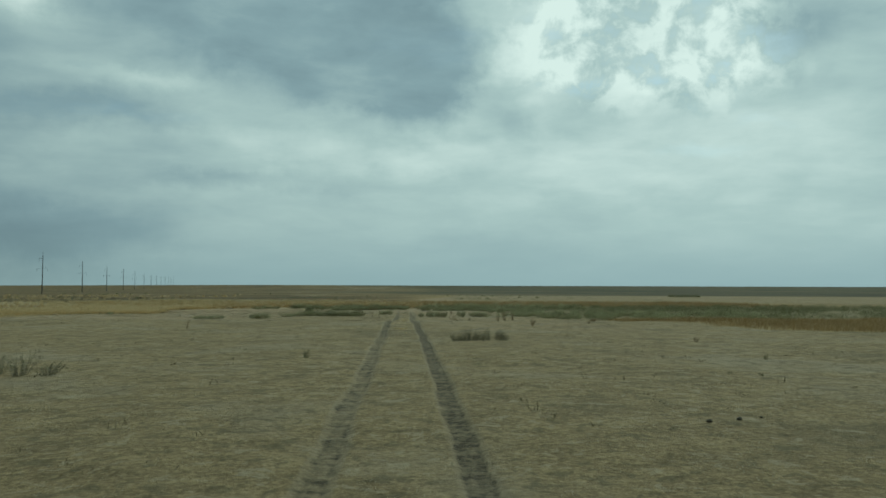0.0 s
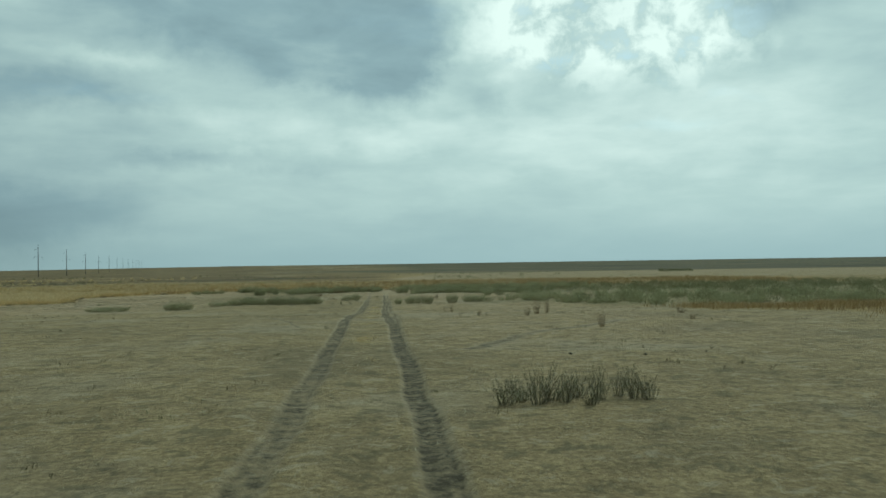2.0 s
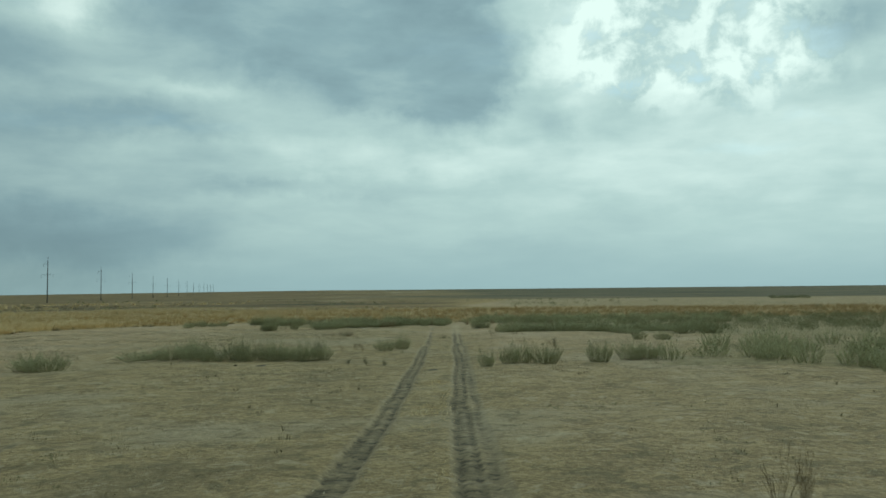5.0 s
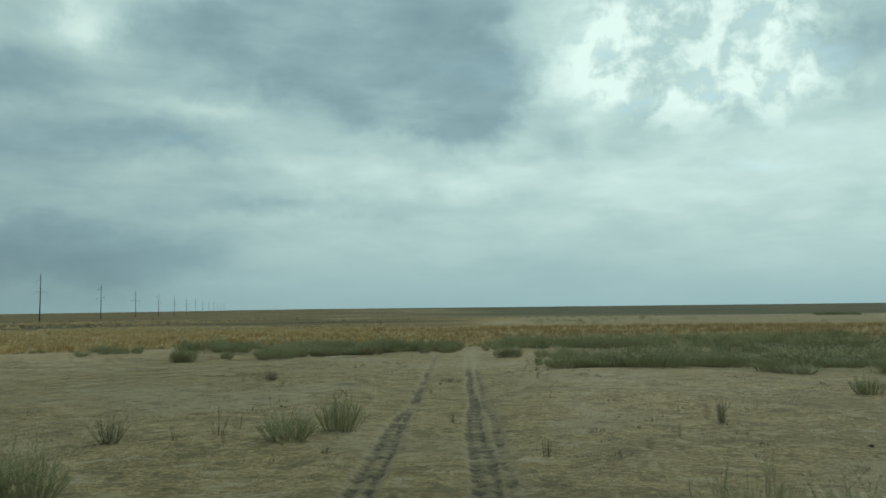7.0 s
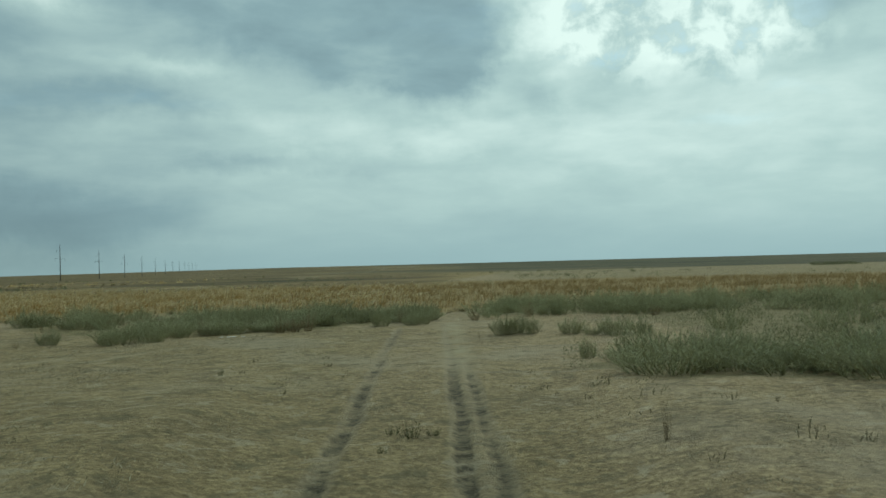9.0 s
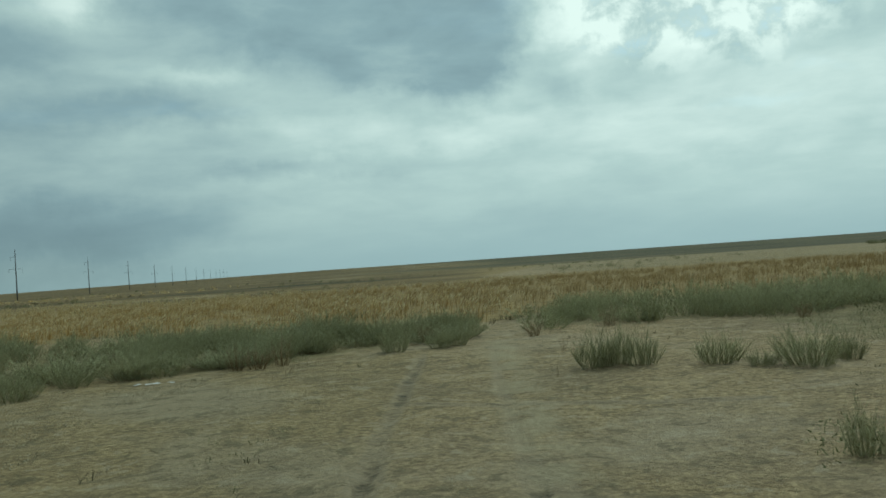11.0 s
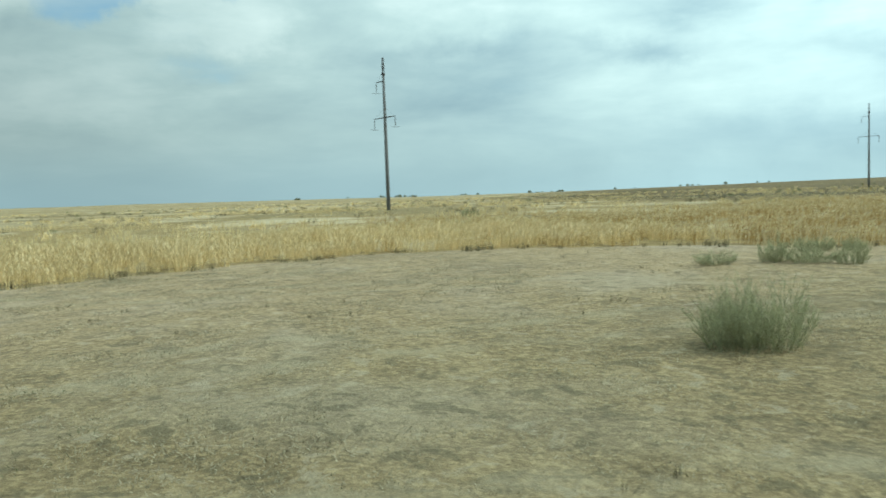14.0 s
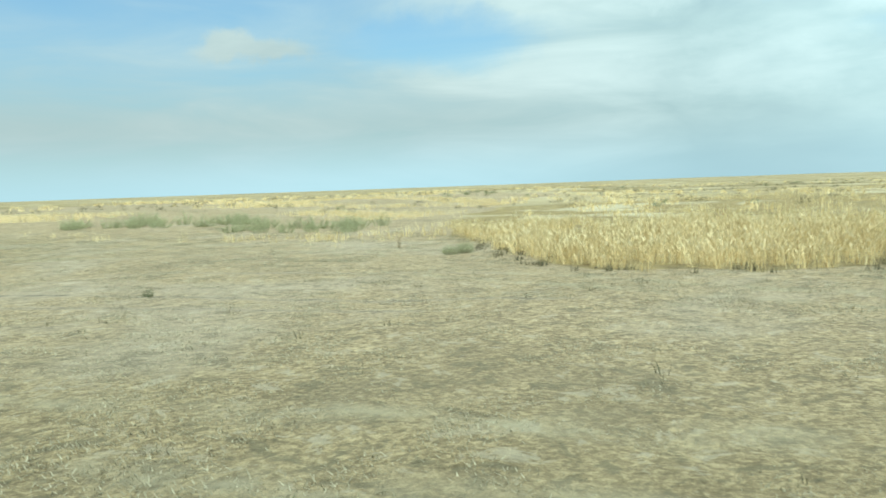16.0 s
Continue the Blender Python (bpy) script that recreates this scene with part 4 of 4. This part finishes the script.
sage((-19.5, 107.0, 0.55, 0.85), (-18.8, 108.0, 0.6, 0.9), (-18.0, 108.2, 0.6, 0.95), (-17.3, 108.6, 0.5, 0.8), (-12.6, 108.9, 0.6, 1.1), (-11.6, 108.5, 0.56, 0.9), (-7.8, 104.6, 0.47, 0.8), (-13.2, 109.4, 0.55, 1.0), (-20.6, 111.3, 0.4, 0.8), (-19.8, 111.8, 0.35, 0.7),
     (-30.4, 85.2, 0.45, 0.5), (-30.7, 85.5, 0.4, 0.5))


def mesh_arrays(me):
    v = np.empty(len(me.vertices) * 3, dtype=np.float32)
    me.vertices.foreach_get("co", v)
    f = np.empty(len(me.loops), dtype=np.int32)
    me.loops.foreach_get("vertex_index", f)
    return v.reshape(-1, 3), f.reshape(-1, 3)


def thicket(count, box, keep, seed, far_label=""):
    """A dense stand of wormwood shrubs; a far one, whose shrubs run together, is one mesh."""
    rng = random.Random(seed)
    done, base = 0, 0
    verts, faces, which = [], [], []
    while done < count:
        x, y = rng.uniform(box[0], box[1]), rng.uniform(box[2], box[3])
        if keep(x, y) and far_label:
            kind = rng.choice(FAR_KINDS)
            tall, wide = rng.uniform(0.36, 0.78), rng.uniform(0.85, 1.5)
            turn, broad, high = rng.uniform(0, 2 * math.pi), wide / 1.0, tall / 0.6
            for slot, child in enumerate(kind.children):
                v, f = mesh_arrays(child.data)
                c, d = math.cos(turn) * broad, math.sin(turn) * broad
                verts.append(np.stack([x + c * v[:, 0] - d * v[:, 1], y + d * v[:, 0] + c * v[:, 1], float(land(x, y)) + high * v[:, 2]], 1))
                faces.append(f + base)
                which.append(np.full(len(f), slot, dtype=np.int32))
                base += len(v)
            done += 1
        elif keep(x, y):
            plant(SAGE_KINDS, 0.60, 1.05, x, y, rng.uniform(0.34, 0.76), rng.uniform(0.9, 1.6))
            done += 1
    if far_label:
        me = mesh_from("wormwood_thicket", np.concatenate(verts), np.concatenate(faces), SAGE_STEM)
        me.materials.append(SAGE)
        me.polygons.foreach_set("material_index", np.concatenate(which))
        tagged(new("wormwood_thicket", me), far_label, "shrub", kind="stuff")


thicket(66, (-9.5, 0.6, 103.5, 113), lambda x, y: green_cover(np.float64(x), np.float64(y)) > 0.5 and abs(x - 0.2) > 0.4, 61)
thicket(17, (-47, -42.5, 69.5, 76), lambda x, y: True, 67, "low grey-green shrubs in a clump on pale sandy soil")
thicket(26, (-52, -42, 59, 67.5), lambda x, y: abs((x + 46.5) + 0.75 * (y - 63)) < 2.2, 68, "low grey-green shrubs in a clump on pale sandy soil")
thicket(14, (-16, -8, 108.5, 114), lambda x, y: True, 62)
thicket(120, (5, 30, 60, 79), lambda x, y: green_cover(np.float64(x), np.float64(y)) > 0.4, 63, "dense olive wormwood shrubs in a low band")
thicket(42, (2.0, 14, 84, 96), lambda x, y: green_cover(np.float64(x), np.float64(y)) > 0.5, 64)
thicket(95, (0.9, 24, 108, 119.5), lambda x, y: green_cover(np.float64(x), np.float64(y)) > 0.5 and y > 109.8 - 0.12 * x, 65, "dense dark olive wormwood thicket before brown grass")
thicket(38, (1.2, 12, 110, 114.5), lambda x, y: y > 110.6 - 0.12 * x, 69, "dense olive wormwood shrubs along the front of a thicket")
thicket(6, (7, 16, 99, 106), lambda x, y: green_cover(np.float64(x), np.float64(y)) > 0.5, 66, "scattered wormwood shrubs before a thicket")
for kind in FAR_KINDS:
    for child in list(kind.children):
        bpy.data.objects.remove(child)
    bpy.data.objects.remove(kind)


def shrub_stuff(name, label, places, seed, height, leaves, piece=1.0, mat=SAGE_SHADED, category="shrub"):
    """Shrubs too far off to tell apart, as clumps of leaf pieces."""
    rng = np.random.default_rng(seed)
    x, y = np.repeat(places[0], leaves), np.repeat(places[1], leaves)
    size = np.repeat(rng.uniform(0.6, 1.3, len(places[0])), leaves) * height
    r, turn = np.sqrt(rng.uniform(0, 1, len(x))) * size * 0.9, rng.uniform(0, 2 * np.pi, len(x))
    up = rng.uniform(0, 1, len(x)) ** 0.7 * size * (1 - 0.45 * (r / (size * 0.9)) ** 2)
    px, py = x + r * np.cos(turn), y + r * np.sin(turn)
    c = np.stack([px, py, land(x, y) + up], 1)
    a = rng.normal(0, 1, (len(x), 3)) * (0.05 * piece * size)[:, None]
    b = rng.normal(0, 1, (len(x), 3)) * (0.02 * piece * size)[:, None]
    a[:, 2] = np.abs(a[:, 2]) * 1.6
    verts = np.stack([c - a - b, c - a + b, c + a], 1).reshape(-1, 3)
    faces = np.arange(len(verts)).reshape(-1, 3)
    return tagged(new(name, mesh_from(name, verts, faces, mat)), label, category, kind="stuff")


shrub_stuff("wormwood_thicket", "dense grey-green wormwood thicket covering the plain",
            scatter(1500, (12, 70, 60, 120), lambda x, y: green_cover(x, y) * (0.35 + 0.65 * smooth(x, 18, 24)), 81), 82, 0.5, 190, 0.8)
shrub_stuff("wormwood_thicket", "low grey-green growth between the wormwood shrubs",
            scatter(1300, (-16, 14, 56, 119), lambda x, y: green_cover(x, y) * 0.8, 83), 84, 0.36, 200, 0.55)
# Gap-filling growth; its darkness is shade put into the leaf colour.
shrub_stuff("wormwood_thicket", "darkened wormwood growth filling the gaps of a thicket",
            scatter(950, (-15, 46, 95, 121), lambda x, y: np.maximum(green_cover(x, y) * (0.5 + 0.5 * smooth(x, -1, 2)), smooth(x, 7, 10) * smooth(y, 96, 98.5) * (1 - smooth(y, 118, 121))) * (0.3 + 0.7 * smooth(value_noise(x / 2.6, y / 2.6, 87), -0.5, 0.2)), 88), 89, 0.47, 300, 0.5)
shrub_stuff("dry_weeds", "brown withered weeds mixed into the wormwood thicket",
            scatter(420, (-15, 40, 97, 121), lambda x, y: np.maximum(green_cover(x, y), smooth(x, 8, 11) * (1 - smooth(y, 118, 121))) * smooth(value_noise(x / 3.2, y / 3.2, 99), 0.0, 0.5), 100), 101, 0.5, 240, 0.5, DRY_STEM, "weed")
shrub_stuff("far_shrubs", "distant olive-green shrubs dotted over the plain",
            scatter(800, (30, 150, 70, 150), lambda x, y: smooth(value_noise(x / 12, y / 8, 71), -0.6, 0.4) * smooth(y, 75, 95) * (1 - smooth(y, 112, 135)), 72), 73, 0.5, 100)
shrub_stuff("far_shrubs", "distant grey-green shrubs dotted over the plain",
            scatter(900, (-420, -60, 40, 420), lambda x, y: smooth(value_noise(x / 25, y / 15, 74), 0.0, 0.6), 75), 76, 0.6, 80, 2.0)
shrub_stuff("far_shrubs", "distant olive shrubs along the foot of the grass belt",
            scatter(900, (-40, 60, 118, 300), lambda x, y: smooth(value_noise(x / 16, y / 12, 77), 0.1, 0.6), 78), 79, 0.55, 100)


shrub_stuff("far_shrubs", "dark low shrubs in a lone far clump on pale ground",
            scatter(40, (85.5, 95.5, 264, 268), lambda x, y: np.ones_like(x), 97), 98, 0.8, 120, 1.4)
shrub_stuff("golden_grass", "distant clumps of golden grass over the plain",
            scatter(5600, (-420, -56, -60, 330), lambda x, y: smooth(value_noise(x / 26, y / 14, 84) + 0.3 * value_noise(x / 7, y / 5, 90), 0.0, 0.35) * (1 - 0.6 * smooth(-x, 200, 420)), 85), 86, 0.55, 45, 2.3, GOLD, "grass")
shrub_stuff("dry_weeds", "dark dry weeds scattered over the plain",
            scatter(2300, (-300, -62, 0, 260), lambda x, y: (0.2 + 0.8 * smooth(value_noise(x / 14, y / 8, 87), 0.0, 0.5)) * (1 - smooth(grass_cover(x, y), 0.1, 0.5) * smooth(x, -46, -42)), 88), 89, 0.45, 60, 1.6, DRY_WEED, "weed")


# ---- far trees on the skyline ----
def build_tree(seed):
    rng = np.random.default_rng(seed)
    tree = tagged(new("tree"), "dark rounded tree far off on the skyline", "tree", "trees on the skyline")
    limbs = [tube([(0, 0, -0.5), (0.1, 0, 1.6), (0, 0.15, 3.6)], [0.25, 0.18, 0.08], 6)]
    for k in range(5):
        turn = k * 1.3 + rng.uniform(0, 0.6)
        limbs.append(tube([(0, 0, 1.3 + 0.3 * k), (1.0 * math.cos(turn), 1.0 * math.sin(turn), 2.6 + 0.35 * k)], [0.1, 0.03], 4))
    part("trunk", mesh_from("trunk", *joined(limbs), TWIG), tree)
    n = 700
    turn, r, up = rng.uniform(0, 2 * np.pi, n), np.sqrt(rng.uniform(0, 1, n)), rng.uniform(0, 1, n)
    lump = 1 + 0.25 * np.sin(turn * 3 + seed) * np.cos(up * 5)
    wide = 3.0 * np.sin(np.pi * (0.15 + 0.8 * up)) * lump * r
    c = np.stack([wide * np.cos(turn), wide * np.sin(turn), 1.0 + 4.6 * up], 1)
    a, b = rng.normal(0, 0.28, (n, 3)), rng.normal(0, 0.28, (n, 3))
    verts = np.stack([c - a, c + b, c + a - b * 0.3], 1).reshape(-1, 3)
    part("crown", mesh_from("crown", verts, np.arange(3 * n).reshape(-1, 3), SAGE_SHADED), tree, "dark green leafy crown")
    return tree


TREES = [build_tree(k) for k in range(3)]
tree_rng = random.Random(8)
first = {0: True, 1: True, 2: True}
for az, many, spread in ((68.0, 15, 1.3), (73.5, 4, 2.0), (57.8, 9, 1.2), (52.0, 3, 2.5), (44.0, 3, 3.0), (62.0, 3, 2.0), (48.0, 4, 1.2)):
    for k in range(many):
        a, r = radians(az + tree_rng.uniform(-spread, spread)), tree_rng.uniform(1750, 2200)
        x, y = -6 - math.sin(a) * r, 93 + math.cos(a) * r
        size = tree_rng.uniform(0.6, 1.15)
        m = pose(x, y, float(land(x, y)), 0, 0, tree_rng.uniform(0, 360)) @ Matrix.Diagonal((size * 1.25, size * 1.25, size, 1))
        pick = tree_rng.randrange(3)
        if first[pick]:
            first[pick] = False
            TREES[pick].matrix_world = m
        else:
            copy_thing(TREES[pick], m)


# ---- small things on the ground ----
def build_clod(seed):
    rng = np.random.default_rng(seed)
    bm = bmesh.new()
    bmesh.ops.create_icosphere(bm, subdivisions=2, radius=1.0)
    for v in bm.verts:
        v.co *= 1 + 0.3 * noise.noise(v.co * 1.7 + Vector((seed, 0, 0)))
        v.co.z = max(v.co.z, -0.4)
    me = bpy.data.meshes.new("clod")
    bm.to_mesh(me)
    bm.free()
    me.materials.append(CLOD)
    return me


CLODS = [build_clod(k) for k in range(3)]
for n, (x, y, size) in enumerate([(4.1, 11.2, 0.09), (4.6, 11.4, 0.09), (5.0, 11.6, 0.06), (3.7, 34.4, 0.08), (5.0, 33.8, 0.06), (6.3, 34.1, 0.05), (-0.15, 52.7, 0.1), (0.1, 53.0, 0.07), (-6.5, 70.9, 0.1),
                                  (5.2, 76.0, 0.08), (5.6, 76.2, 0.06), (-27.2, 89.6, 0.07), (-3.6, 81.5, 0.06), (3.1, 50.0, 0.06), (2.2, 49.5, 0.05)]):
    ob = tagged(new("earth_clod", CLODS[n % 3]), "small dark lump of earth lying on bare soil", "clod", "clods on the ground")
    ob.matrix_world = pose(x, y, float(land(x, y)) + size * 0.2, 0, 0, n * 47) @ Matrix.Diagonal((size * 0.5, size * 0.4, size * 0.32, 1))


def build_litter():
    """Crumpled white plastic caught at the foot of the shrubs."""
    bm = bmesh.new()
    bmesh.ops.create_grid(bm, x_segments=14, y_segments=6, size=0.5)
    for v in bm.verts:
        q = v.co.copy()
        v.co = Vector((q.x * 0.55, q.y * 0.2, 0.03 + 0.05 * abs(noise.noise(q * 6.0)) + 0.03 * noise.noise(q * 15.0)))
    me = bpy.data.meshes.new("plastic_litter")
    bm.to_mesh(me)
    bm.free()
    me.materials.append(LITTER)
    return me


litter = build_litter()
for x, y, turn, size in ((-6.15, 104.2, 20, 0.5), (-6.45, 104.25, 80, 0.35), (-5.85, 104.3, -30, 0.3)):
    ob = tagged(new("plastic_litter", litter), "crumpled white plastic litter at the foot of shrubs", "litter", "plastic litter")
    ob.matrix_world = pose(x, y, float(land(x, y)) + 0.005, 0, 0, turn) @ Matrix.Diagonal((size, size, size, 1))


def build_burrow(seed):
    """A low ring of thrown-up earth round a dark hole."""
    verts, faces = [], []
    rings = [(0.0, -0.16), (0.12, -0.14), (0.2, -0.02), (0.27, 0.05), (0.38, 0.045), (0.55, -0.02)]
    for r, z in rings:
        for k in range(20):
            turn = 2 * math.pi * k / 20
            lump = 1 + 0.22 * noise.noise(Vector((math.cos(turn) * 1.5, math.sin(turn) * 1.5, seed)))
            verts.append((r * lump * math.cos(turn), r * lump * math.sin(turn) * 0.8, z + 0.02 * noise.noise(Vector((r * 9, turn * 2, seed)))))
    for i in range(len(rings) - 1):
        for k in range(20):
            a, b = i * 20 + k, i * 20 + (k + 1) % 20
            faces.append((a, b, b + 20, a + 20))
    me = mesh_from("burrow", verts, faces, CLOD)
    me.polygons.foreach_set("use_smooth", np.ones(len(me.polygons), dtype=bool))
    return me


for n, (x, y, size) in enumerate([(-0.5, 68.8, 0.3), (-5.75, 71.0, 0.36)]):
    ob = tagged(new("burrow", build_burrow(n)), "dark earth ring of a small animal burrow in bare soil", "burrow", "burrows in the ground")
    ob.matrix_world = pose(x, y, float(land(x, y)) + 0.004, 0, 0, 40 * n) @ Matrix.Diagonal((size, size, size, 1))
